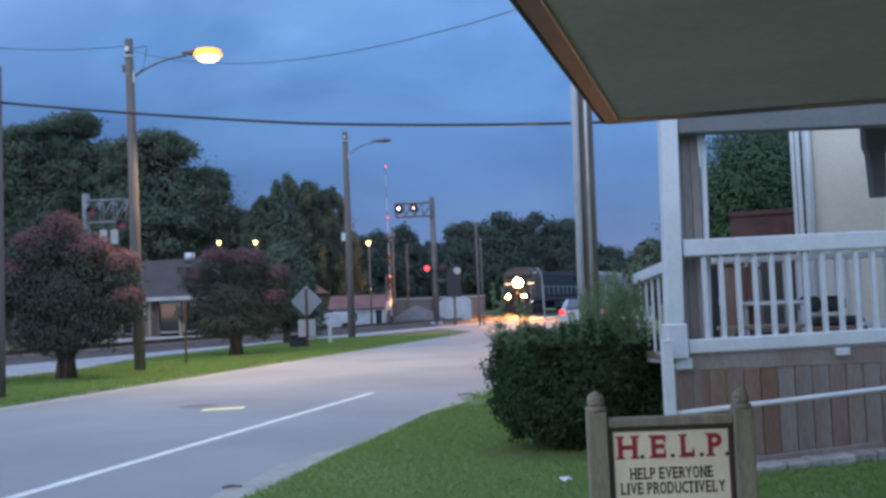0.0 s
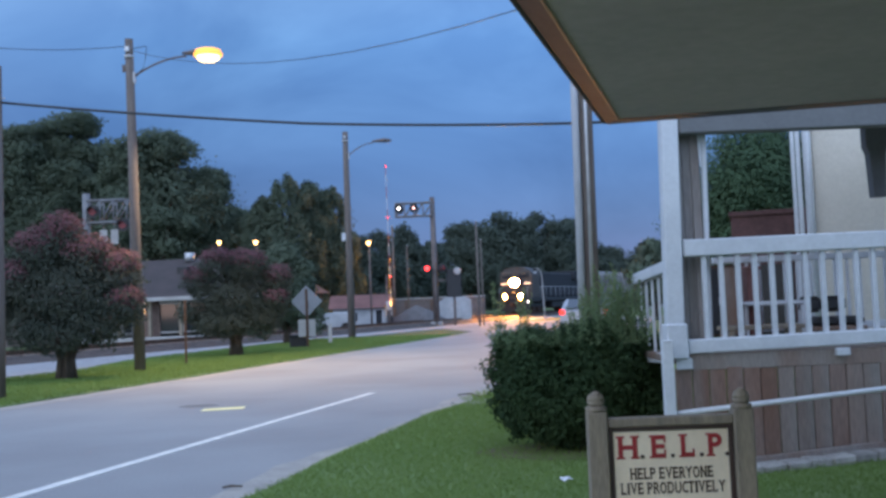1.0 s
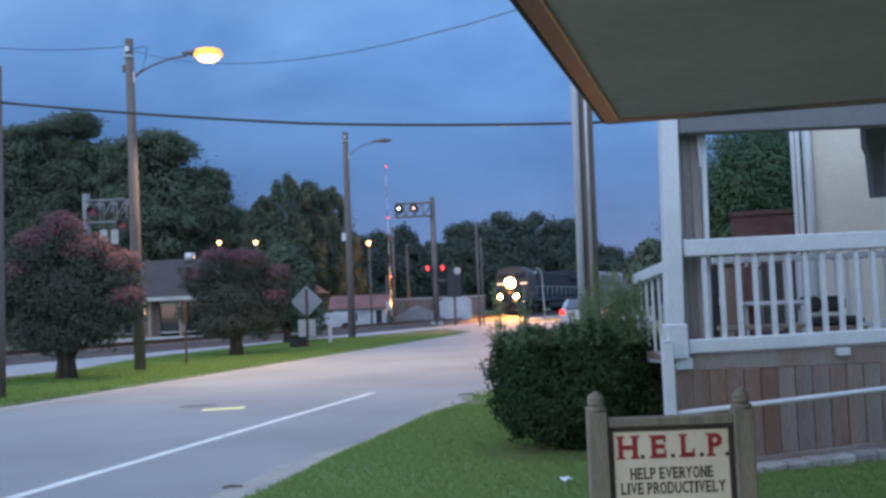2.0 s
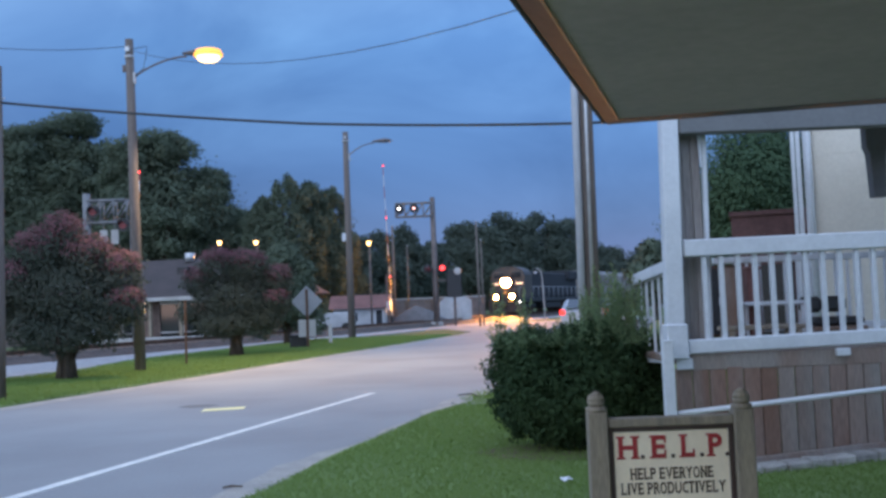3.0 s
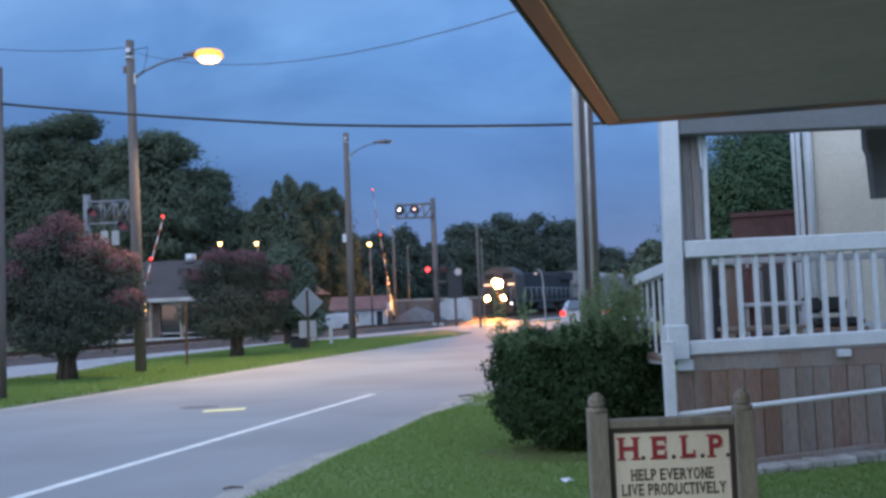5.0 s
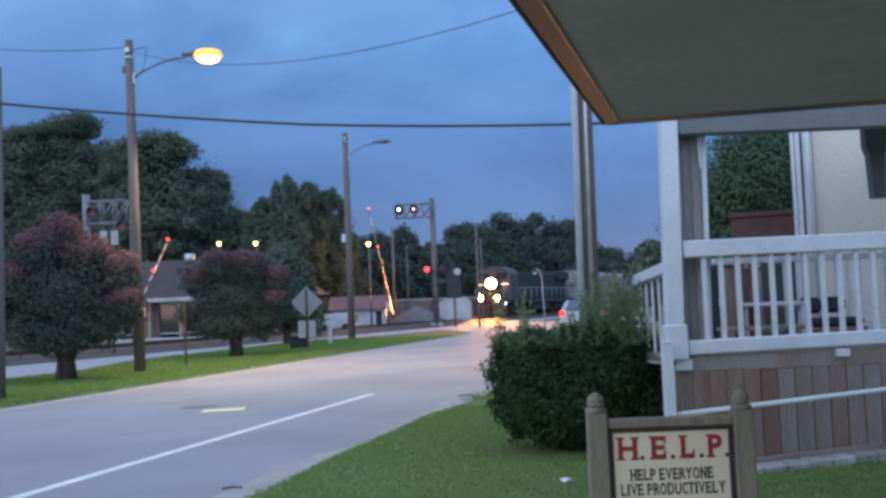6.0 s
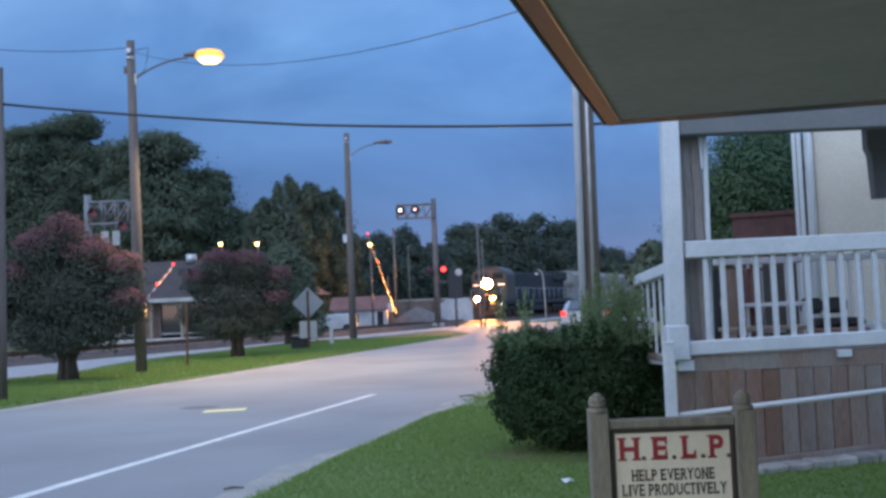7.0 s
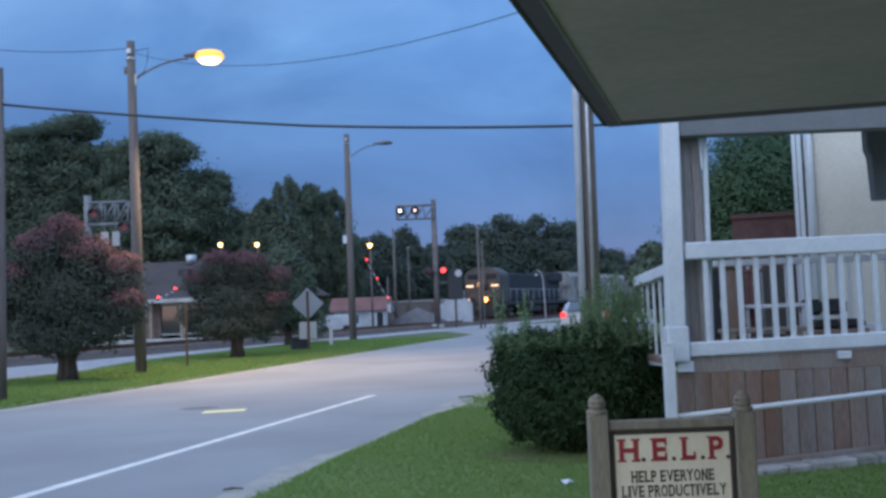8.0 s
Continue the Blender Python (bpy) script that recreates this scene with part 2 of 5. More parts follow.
# amber glare about the train's lamps, put on their reflectors as a glow
GLARE_AMBER = glow("reflector_glare", (1.0, 0.42, 0.07), 3.0)
DITCHGLOW = glow("ditch_light_glow", (1.0, 0.38, 0.08), 5000)
DIMGLOW = glow("number_board_glow", (1.0, 0.62, 0.38), 2.2)
REDGLOW = glow("red_signal_glow", (1.0, 0.05, 0.05), 4)
REDDIM = mat("red_lens_unlit", (0.25, 0.02, 0.025), 0.3, vary=0.1, bump=0)
WHITEGLOW = glow("white_signal_glow", (1.0, 0.92, 0.86), 6)
PINKGLOW = glow("pale_red_signal_glow", (1.0, 0.55, 0.5), 3)
# glow on the added cover discs, in place of the dimmed lamps
COVERGLOW = glow("cover_dim_glow", (1.0, 0.46, 0.12), 5.0)
TAILGLOW = glow("tail_light_glow", (1.0, 0.04, 0.025), 2.2)


# ---- mesh helpers ----
def box(bm, x0, x1, y0, y1, z0, z1, bevel=0.0, m=None):
    t = bmesh.new()
    bmesh.ops.create_cube(t, size=1)
    for v in t.verts:
        v.co = ((x0 + x1) / 2 + v.co.x * (x1 - x0), (y0 + y1) / 2 + v.co.y * (y1 - y0), (z0 + z1) / 2 + v.co.z * (z1 - z0))
    if bevel:
        bmesh.ops.bevel(t, geom=t.edges[:], offset=bevel, segments=1, affect="EDGES")
    if m:
        t.transform(m)
    join(bm, t)
    return bm


def join(bm, t):
    base = [bm.verts.new(v.co) for v in t.verts]
    t.verts.index_update()
    for f in t.faces:
        bm.faces.new([base[v.index] for v in f.verts])
    t.free()


def tube(bm, points, radii, seg=10, caps=True):
    """A round bar through the points."""
    pts = [Vector(p) for p in points]
    if isinstance(radii, (int, float)):
        radii = [radii] * len(pts)
    rings = []
    for i, p in enumerate(pts):
        d = (pts[min(i + 1, len(pts) - 1)] - pts[max(i - 1, 0)]).normalized()
        s = d.cross(Vector((0, 0, 1)) if abs(d.z) < 0.9 else Vector((1, 0, 0))).normalized()
        u = s.cross(d)
        rings.append([bm.verts.new(p + radii[i] * (math.cos(a) * s + math.sin(a) * u)) for a in (2 * math.pi * k / seg for k in range(seg))])
    for r0, r1 in zip(rings, rings[1:]):
        for k in range(seg):
            bm.faces.new((r0[k], r0[(k + 1) % seg], r1[(k + 1) % seg], r1[k])).smooth = True
    if caps:
        bm.faces.new(rings[0][::-1])
        bm.faces.new(rings[-1])
    return bm


def prism(bm, outline, y0, y1):
    """An outline of (x, z) pairs drawn out from y0 to y1."""
    a = [bm.verts.new((x, y0, z)) for x, z in outline]
    b = [bm.verts.new((x, y1, z)) for x, z in outline]
    k = len(outline)
    bm.faces.new(a)
    bm.faces.new(b[::-1])
    for i in range(k):
        bm.faces.new((a[i], b[i], b[(i + 1) % k], a[(i + 1) % k]))
    return bm


def slab(bm, outline, z0, z1):
    """An outline of (x, y) pairs drawn up from z0 to z1."""
    a = [bm.verts.new((x, y, z0)) for x, y in outline]
    b = [bm.verts.new((x, y, z1)) for x, y in outline]
    k = len(outline)
    bm.faces.new(a[::-1])
    bm.faces.new(b)
    for i in range(k):
        bm.faces.new((a[i], a[(i + 1) % k], b[(i + 1) % k], b[i]))
    return bm


def mesh_of(name, bm, material):
    bmesh.ops.recalc_face_normals(bm, faces=bm.faces)
    me = bpy.data.meshes.new(name)
    bm.to_mesh(me)
    bm.free()
    me.materials.append(material)
    return me


def part(name, bm, material, parent=None, label="", m=None):
    ob = new(name, mesh_of(name, bm, material))
    if parent:
        ob.parent = parent
    if m:
        ob.matrix_basis = m
    return tagged(ob, label)


def thing(name, m, label, category, group="", kind=""):
    ob = new(name)
    ob.matrix_basis = m
    ob.empty_display_size = 0.2
    return tagged(ob, label, category, group, kind)


def piece(name, me, parent, m):
    ob = new(name, me)
    ob.parent = parent
    ob.matrix_basis = m
    return ob


def B():
    return bmesh.new()


def leaves(name, lobes, count, size, material, parent=None, seed=1, shell=0.55, long=1.6, label=""):
    """A crown: leaves scattered in lumpy lobes (x, y, z, rx, ry, rz), thicker towards their outside."""
    rng = np.random.default_rng(seed)
    vol = np.array([l[3] * l[4] * l[5] for l in lobes]) ** 0.67
    which = rng.choice(len(lobes), count, p=vol / vol.sum())
    L = np.array(lobes, float)[which]
    d = rng.normal(size=(count, 3))
    d /= np.linalg.norm(d, axis=1)[:, None]
    lump = 1 + 0.13 * np.sin(d[:, 0] * 5 + which * 1.7) * np.cos(d[:, 1] * 4 + which) + 0.10 * np.sin(d[:, 2] * 9 + d[:, 0] * 7 + which)
    r = (shell + (1 - shell) * rng.random(count) ** 0.7) * lump + 0.06 * rng.normal(size=count)
    c = L[:, :3] + d * r[:, None] * L[:, 3:]
    face = d * 0.9 + rng.normal(size=(count, 3)) * 0.42 + np.array([0, 0, 0.35])
    a = np.cross(face, rng.normal(size=(count, 3)))
    a /= np.linalg.norm(a, axis=1)[:, None]
    b = np.cross(face, a)
    b /= np.linalg.norm(b, axis=1)[:, None]
    s = size * (0.6 + 0.8 * rng.random(count))[:, None]
    quad = np.stack([c - a * s * long * 0.5, c + b * s * 0.45, c + a * s * long * 0.5, c - b * s * 0.45], 1).reshape(-1, 3)
    me = bpy.data.meshes.new(name)
    me.from_pydata(quad.tolist(), [], np.arange(count * 4).reshape(-1, 4).tolist())
    me.materials.append(material)
    ob = new(name, me)
    if parent:
        ob.parent = parent
    return tagged(ob, label)


def rows_off(deg=15.0):
    """Along the road and across it, from the camera's ground point."""
    a = radians(deg)
    return Vector((math.sin(a), math.cos(a), 0)), Vector((math.cos(a), -math.sin(a), 0))


ALONG, ACROSS = rows_off()


def road_xy(s, q):
    """A ground point s metres across (right of the camera's line) and q metres along the road."""
    p = ACROSS * s + ALONG * q
    return (p.x, p.y)


RAIL_DIR = Vector((math.sin(radians(22.5)), math.cos(radians(22.5)), 0))
RAIL_SIDE = Vector((RAIL_DIR.y, -RAIL_DIR.x, 0))
RAIL_AT = Vector((2.92, 81.0, 0))


def rail_xy(side, q):
    p = RAIL_AT + RAIL_SIDE * side + RAIL_DIR * q
    return (p.x, p.y)


def lawn_edge(q):
    """How far across the road the lawn begins, q metres along it."""
    return np.interp(q, (0, 7, 12, 13.4, 16, 26), (-3.46, -3.46, -3.58, -3.42, -3.26, -3.26))


def gravel_edge(q):
    """How far beside the track the grass begins, q metres along it."""
    return np.interp(q, (-90, -60, -54.5, -51, -47.7, -40.6), (9.5, 9.4, 8.7, 7.1, 6.2, 5.0))


# ---- ground, road, tracks ----
def build_ground():
    bm = B()
    n = 60
    for i in range(n + 1):
        for j in range(n + 1):
            u, v = i / n * 2 - 1, j / n * 2 - 1
            x, y = 900 * u * abs(u) ** 1.5, 900 * v * abs(v) ** 1.5
            bm.verts.new((x, y, -0.03))
    bm.verts.ensure_lookup_table()
    for i in range(n):
        for j in range(n):
            k = i * (n + 1) + j
            bm.faces.new([bm.verts[q] for q in (k, k + n + 1, k + n + 2, k + 1)])
    tagged(part("ground", bm, SOIL), "patchy grass and soil reaching the horizon", "ground", kind="structure")

    # the road, with a worn uneven edge to the lawn
    rng = random.Random(4)
    right = [road_xy(-3.3 + rng.uniform(-0.10, 0.10), q) for q in np.arange(-20, 70, 0.8)]
    left = [road_xy(-11.45 + rng.uniform(-0.08, 0.08), q) for q in np.arange(44, -21, -0.8)]
    widen = [road_xy(-3.5, 72), road_xy(-26, 66), road_xy(-26, 60), road_xy(-15, 56), road_xy(-11.8, 49)]
    bm = slab(B(), right + widen + left, -0.2, 0.0)
    tagged(part("road", bm, ASPHALT), "grey worn asphalt road curving towards the crossing", "road", kind="structure")
    bm = B()
    slab(bm, [road_xy(-5.555, 2.0), road_xy(-5.425, 2.0), road_xy(-5.425, 15.6), road_xy(-5.555, 15.6)], 0.001, 0.005)
    tagged(part("lane_line", bm, ROADWHITE), "solid white painted line on the asphalt", "road marking", kind="structure")
    bm = slab(B(), [(-3.62, 14.56), (-3.03, 14.68), (-3.05, 15.02), (-3.64, 14.88)], 0.001, 0.006)
    tagged(part("road_patch", bm, ROADYELLOW), "short worn yellow paint mark on the road", "road marking", kind="structure")

    rng = random.Random(8)
    bm = slab(B(), [(-3.86 + 0.34 * math.cos(a) * rng.uniform(0.8, 1.1), 15.45 + 0.22 * math.sin(a) * rng.uniform(0.7, 1.1)) for a in np.linspace(0, 2 * math.pi, 16, endpoint=False)], 0.001, 0.004)
    tagged(part("tar_patch", bm, TAR), "small dark tar patch on the asphalt", "road marking", kind="structure")

    def turf_sheet(name, outline, label, z):
        bm = slab(B(), outline, -0.15, z)
        return tagged(part(name, bm, TURF), label, "lawn", kind="structure")

    e = random.Random(9)
    edge = [road_xy(lawn_edge(q) + 0.03 * math.sin(q * 1.9) + e.uniform(-0.03, 0.03), q) for q in np.arange(-6, 26, 0.5)]
    turf_sheet("lawn", edge + [(14, 24), (14, -8)], "mown green lawn between road and porch", 0.03)
    e2 = [road_xy(-11.45 + e.uniform(-0.08, 0.08), q) for q in np.arange(-10, 44, 0.8)]
    tip = [road_xy(-11.7, 44.6), road_xy(-12.4, 45.3)]
    back = [rail_xy(gravel_edge(q) + 0.12 * math.sin(q * 2.3), q) for q in np.arange(-35, -90, -1.5)]
    turf_sheet("verge", e2 + tip + back + [(-30, -5)], "green grass verge between road and railway", 0.03)

    # pale dirt washed along both road edges
    rng = random.Random(16)
    for name, s_in, s_out, q0, q1 in (("dirt_edge", -11.46, -11.05, 4, 44), ("dirt_edge", -3.30, -3.74, 2, 16)):
        sign = 1 if s_out > s_in else -1
        inner = [road_xy(s_in, q) for q in np.arange(q0, q1, 0.4)]
        outer = [road_xy(s_out + rng.uniform(-0.10, 0.12) + 0.08 * math.sin(q * 1.3), q) for q in np.arange(q1 - 0.4, q0, -0.4)]
        bm = slab(B(), inner + outer, -0.05, 0.004)
        tagged(part(name, bm, DIRT), "pale dirt and grit along the road edge", "dirt", kind="structure")

    # bare soil under the bush and worn dirt at the road edge
    rng = random.Random(6)
    for name, cx, cy, rx, ry, lab in (("bare_soil", 1.0, 9.15, 0.75, 0.55, "bare brown soil under the bush"), ("dirt_patch", 0.30, 14.15, 0.28, 0.55, "pale worn dirt at the road edge")):
        bm = slab(B(), [(cx + rx * math.cos(a) * rng.uniform(0.8, 1.1), cy + ry * math.sin(a) * rng.uniform(0.8, 1.1)) for a in np.linspace(0, 2 * math.pi, 22, endpoint=False)], 0.0, 0.036)
        tagged(part(name, bm, MULCH if name == "bare_soil" else DIRT), lab, "soil", kind="structure")

    # gravel shoulder, ballast, rails
    bm = slab(B(), [rail_xy(10, -110), rail_xy(1.9, -110), rail_xy(1.9, 200), rail_xy(5.2, 200), rail_xy(5.2, -37), rail_xy(10, -46)], -0.2, 0.012)
    tagged(part("gravel_shoulder", bm, GRAVEL), "pale gravel beside the railway", "gravel", kind="structure")
    bm = B()
    a0, a1 = Vector((*rail_xy(0, -110), 0)), Vector((*rail_xy(0, 260), 0))
    prof = [(-3.2, -0.1), (-1.5, 0.24), (1.5, 0.24), (3.2, -0.1)]
    v0 = [bm.verts.new(a0 + RAIL_SIDE * s + Vector((0, 0, z))) for s, z in prof]
    v1 = [bm.verts.new(a1 + RAIL_SIDE * s + Vector((0, 0, z))) for s, z in prof]
    for i in range(3):
        bm.faces.new((v0[i], v0[i + 1], v1[i + 1], v1[i]))
    bm.faces.new(v0[::-1])
    bm.faces.new(v1)
    tagged(part("trackbed", bm, BALLAST), "dark ballast bank under the rails", "trackbed", kind="structure")
    base = new("sleeper_row")
    base.matrix_basis = Matrix.Translation(RAIL_AT) @ pose(0, 0, 0, 0, 0, -22.5)
    tagged(base, "row of dark timber sleepers under the rails", "sleepers", kind="structure")
    me = mesh_of("sleeper", box(B(), -1.3, 1.3, -0.11, 0.11, 0.22, 0.265, 0.01), OLDWOOD)
    for i in range(110):
        piece("sleeper", me, base, pose(0, -60 + i * 0.6, 0))
    for s in (-0.75, 0.75):
        bm = B()
        m = Matrix.Translation(RAIL_AT) @ pose(0, 0, 0, 0, 0, -22.5)
        box(bm, s - 0.04, s + 0.04, -110, 260, 0.24, 0.38, m=m)
        tagged(part("rail", bm, RUST), "rusty steel rail on dark ballast", "rail", "rails", "structure")


build_ground()


# ---- porch ----
def build_porch():
    p = thing("porch", pose(1.88, 8.15, 0.0, 0, 0, 0), "white-railed raised timber porch with weathered board skirt", "porch")
    # x: right from the corner post, y: away, heights from the lawn
    W, D = 4.6, 3.0
    part("deck", box(B(), -0.05, W, 0.02, D, 0.84, 0.90, 0.008), OLDWOOD, p)
    part("rim_board", box(B(), -0.02, W, -0.015, 0.018, 0.785, 0.915, 0.005), GREYBOARD, p)
    me = mesh_of("board", box(B(), -0.066, 0.066, -0.012, 0.012, -0.02, 0.80, 0.004), REDBOARD)
    me_grey = mesh_of("board", box(B(), -0.066, 0.066, -0.012, 0.012, -0.02, 0.80, 0.004), GREYBOARD)
    rng = random.Random(3)
    for i in range(33):
        piece("board", me if i < 6 or i in (9, 12) else me_grey, p, pose(0.032 + i * 0.139, 0.0 + rng.uniform(-0.005, 0.005), 0.005, 0, 0, rng.uniform(-0.4, 0.4)))
    # corner post with plinth
    bm = box(B(), -0.07, 0.07, -0.07, 0.07, 0.92, 3.5, 0.008, pose(-0.042, 0, 0, 0, 1.1, 0))
    post = part("corner_post", bm, PAINT, p)
    part("plinth", box(B(), -0.105, 0.069, -0.087, 0.087, 0.885, 1.17, 0.01), PAINT, post)
    part("bracket", box(B(), -0.02, 0.10, -0.06, 0.0, 0.80, 0.885, 0.004), PAINT, p)
    part("bracket", box(B(), 1.27, 1.38, -0.06, 0.0, 0.86, 0.92, 0.004), PAINT, p)
    # front rail
    lean = Matrix.Translation((0.09, 0, 0)) @ pose(0, 0, 0, 0, -0.35, 0)
    part("top_rail", box(B(), 0, 4.4, -0.05, 0.05, 1.71, 1.85, 0.01, lean), PAINT, p)
    part("bottom_rail", box(B(), 0, 4.4, -0.045, 0.045, 0.92, 1.035, 0.01, pose(0.09, 0, 0, 0, -1.0, 0)), PAINT, p)
    me = mesh_of("baluster", box(B(), -0.02, 0.02, -0.02, 0.02, 0.99, 1.74, 0.004), PAINT)
    for i in range(30):
        piece("baluster", me, p, pose(0.2475 + i * 0.1383, 0, 0.006 * i * 0.139, 0, 0, 0))
    # side rail beside the steps
    part("side_rail", box(B(), -0.05, 0.05, 0.1, 1.5, 1.60, 1.70, 0.01, pose(0.0, 0, 0, -3.0, 0, 0)), PAINT, p)
    part("side_bottom_rail", box(B(), -0.04, 0.04, 0.1, 1.5, 0.84, 0.93, 0.01, pose(0.0, 0, 0, -2.5, 0, 0)), PAINT, p)
    me = mesh_of("side_baluster", box(B(), -0.011, 0.011, -0.011, 0.011, 0.9, 1.60, 0.003), PAINT)
    for i in range(5):
        piece("side_baluster", me, p, pose(0.0, 0.34 + i * 0.27, -0.01 - 0.009 * i, 0, 0, 0))
    # back rail
    part("back_rail", box(B(), 1.1, 4.4, D - 0.14, D - 0.06, 1.73, 1.80, 0.008), PAINT, p)
    part("back_bottom_rail", box(B(), 1.1, 4.4, D - 0.13, D - 0.07, 0.96, 1.04, 0.008), PAINT, p)
    me = mesh_of("back_baluster", box(B(), -0.014, 0.014, -0.014, 0.014, 1.0, 1.75, 0.003), PAINT)
    for i in range(23):
        piece("back_baluster", me, p, pose(1.2 + i * 0.139, D - 0.1, 0, 0, 0, 0))
    # weathered screen of upright boards behind the corner post, with a white trim and bracket
    me = mesh_of("screen_board", box(B(), -0.036, 0.036, -0.012, 0.012, 0.9, 3.3, 0.004), GREYWOOD)
    for i in range(3):
        piece("screen_board", me, p, pose(0.105 + i * 0.074, 0.14 + rng.uniform(-0.004, 0.004), 0, 0, 0, 0))
    trim = part("screen_trim", box(B(), 0.292, 0.330, 0.10, 0.16, 0.9, 3.3, 0.006, pose(-0.028, 0, 0, 0, 1.0, 0)), PAINT, p)
    part("bracket", prism(B(), [(0.265, 2.9), (0.30, 2.9), (0.30, 2.44), (0.285, 2.47), (0.28, 2.58)], 0.088, 0.099), PAINT, trim)
    # beam and roof above
    part("beam", box(B(), 0.09, W + 0.4, -0.07, 0.07, 2.72, 3.5, 0.01), TRIMGREY, p)
    part("porch_ceiling", box(B(), -0.1, W + 0.4, -0.1, D + 0.1, 3.5, 3.56), SOFFIT, p)
    part("roof", slab(B(), [(-0.12, -0.12), (W + 0.5, -0.12), (W + 0.5, D + 0.2), (-0.12, D + 0.2)], 3.565, 3.7), SHINGLE, p)
    part("hanging_post", prism(B(), [(2.20, 3.5), (2.43, 3.5), (2.42, 2.75), (2.39, 2.68), (2.37, 2.26), (2.25, 2.26), (2.23, 2.68), (2.20, 2.75)], 1.3, 1.42), TRIMGREY, p, "grey shaped post under the porch roof")
    # newel and ramp handrail before the skirt
    nw = part("newel_post", box(B(), -0.188, -0.104, -0.3, -0.216, 0.03, 1.035, 0.006), PAINT, p)
    part("cap", box(B(), -0.192, -0.100, -0.304, -0.212, 1.035, 1.05, 0.006), PAINT, nw)
    part("handrail", tube(B(), [(-0.10, -0.25, 0.47), (1.56, -0.25, 0.60), (3.4, -0.25, 0.74)], 0.021, 8), PAINT, p)
    for x, z in ((3.3, 0.72),):
        part("handrail_post", box(B(), x - 0.04, x + 0.04, -0.29, -0.21, 0.03, z, 0.005), PAINT, p)
    part("sill_board", box(B(), 0, 2.6, -0.02, 0.02, 0.04, 0.125, 0.005, pose(0.36, -0.40, 0.0, 0, -1.1, 17.7)), GREYBOARD, p)
    # paver edging
    me = mesh_of("paver", box(B(), -0.10, 0.10, -0.08, 0.08, -0.06, 0.05, 0.012), PAVER)
    for i in range(13):
        piece("paver", me, p, pose(0.36 + i * 0.2, -0.50 + 0.064 * i + rng.uniform(-0.01, 0.01), 0.035 + 0.004 * i, rng.uniform(-4, 4), rng.uniform(-3, 3), 17 + rng.uniform(-3, 3)))
    return p


build_porch()


# ---- sign ----
def text_mesh(name, body, size, material, parent, m, label="", bold=0.0):
    cu = bpy.data.curves.new(name, "FONT")
    cu.body, cu.size, cu.align_x, cu.align_y, cu.extrude, cu.offset = body, size, "CENTER", "CENTER", 0.0015, bold
    tmp = bpy.data.objects.new(name, cu)
    scene.collection.objects.link(tmp)
    me = bpy.data.meshes.new_from_object(tmp.evaluated_get(bpy.context.evaluated_depsgraph_get()))
    bpy.data.objects.remove(tmp)
    me.materials.append(material)
    ob = new(name, me)
    ob.parent = parent
    ob.matrix_basis = m
    return tagged(ob, label)


WIDTHS = {"I": 0.22, "E": 0.58, "L": 0.56, "P": 0.56, "T": 0.64, "C": 0.64, "O": 0.70, "D": 0.70}
STEMS = {"H": "lr", "E": "l", "L": "l", "P": "l", "R": "l", "D": "l", "I": "c", "N": "lr", "T": "c", "U": ""}


def serif_line(body, width, height, parent, m):
    """A line of narrow capitals with small serifs on their stems, drawn to the given width and cap height."""
    bm, x = B(), 0.0
    for ch in body:
        if ch == " ":
            x += 0.34
            continue
        w = WIDTHS.get(ch, 0.68)
        cu = bpy.data.curves.new("glyph", "FONT")
        cu.body, cu.extrude, cu.offset = ch, 0.02, 0.008
        tmp = new("glyph", cu)
        me = bpy.data.meshes.new_from_object(tmp.evaluated_get(bpy.context.evaluated_depsgraph_get()))
        bpy.data.objects.remove(tmp)
        xs, ys = [v.co.x for v in me.vertices], [v.co.y for v in me.vertices]
        for v in me.vertices:
            v.co.x = x + (v.co.x - min(xs)) * w / (max(xs) - min(xs))
            v.co.y = (v.co.y - min(ys)) / (max(ys) - min(ys)) - 0.5
        bm.from_mesh(me)
        bpy.data.meshes.remove(me)
        for side in STEMS.get(ch, ""):
            c = x + {"l": 0.07, "r": w - 0.07, "c": w / 2}[side]
            for z in ((-0.5, -0.43), (0.43, 0.5)):
                box(bm, c - 0.15, c + 0.15, *z, -0.018, 0.018)
            if ch in "ELTIHNPRDU":
                box(bm, c - 0.075, c + 0.075, -0.5, 0.5, -0.016, 0.016)
        if ch in "VY":
            for c in (x + 0.06, x + w - 0.06):
                box(bm, c - 0.13, c + 0.13, 0.43, 0.5, -0.018, 0.018)
        if ch in "ELT":
            box(bm, x + w - 0.07, x + w, -0.5 if ch != "T" else 0.24, -0.24 if ch != "T" else 0.5, -0.018, 0.018)
        x += w + (0.06 if ch in "RC" else 0.17)
    x -= 0.17
    bm.transform(Matrix.Diagonal((width / x, height, 0.08, 1)) @ Matrix.Translation((-x / 2, 0, 0)))
    return part("lettering", bm, SIGNDARK, parent, "dark serif letters", m)


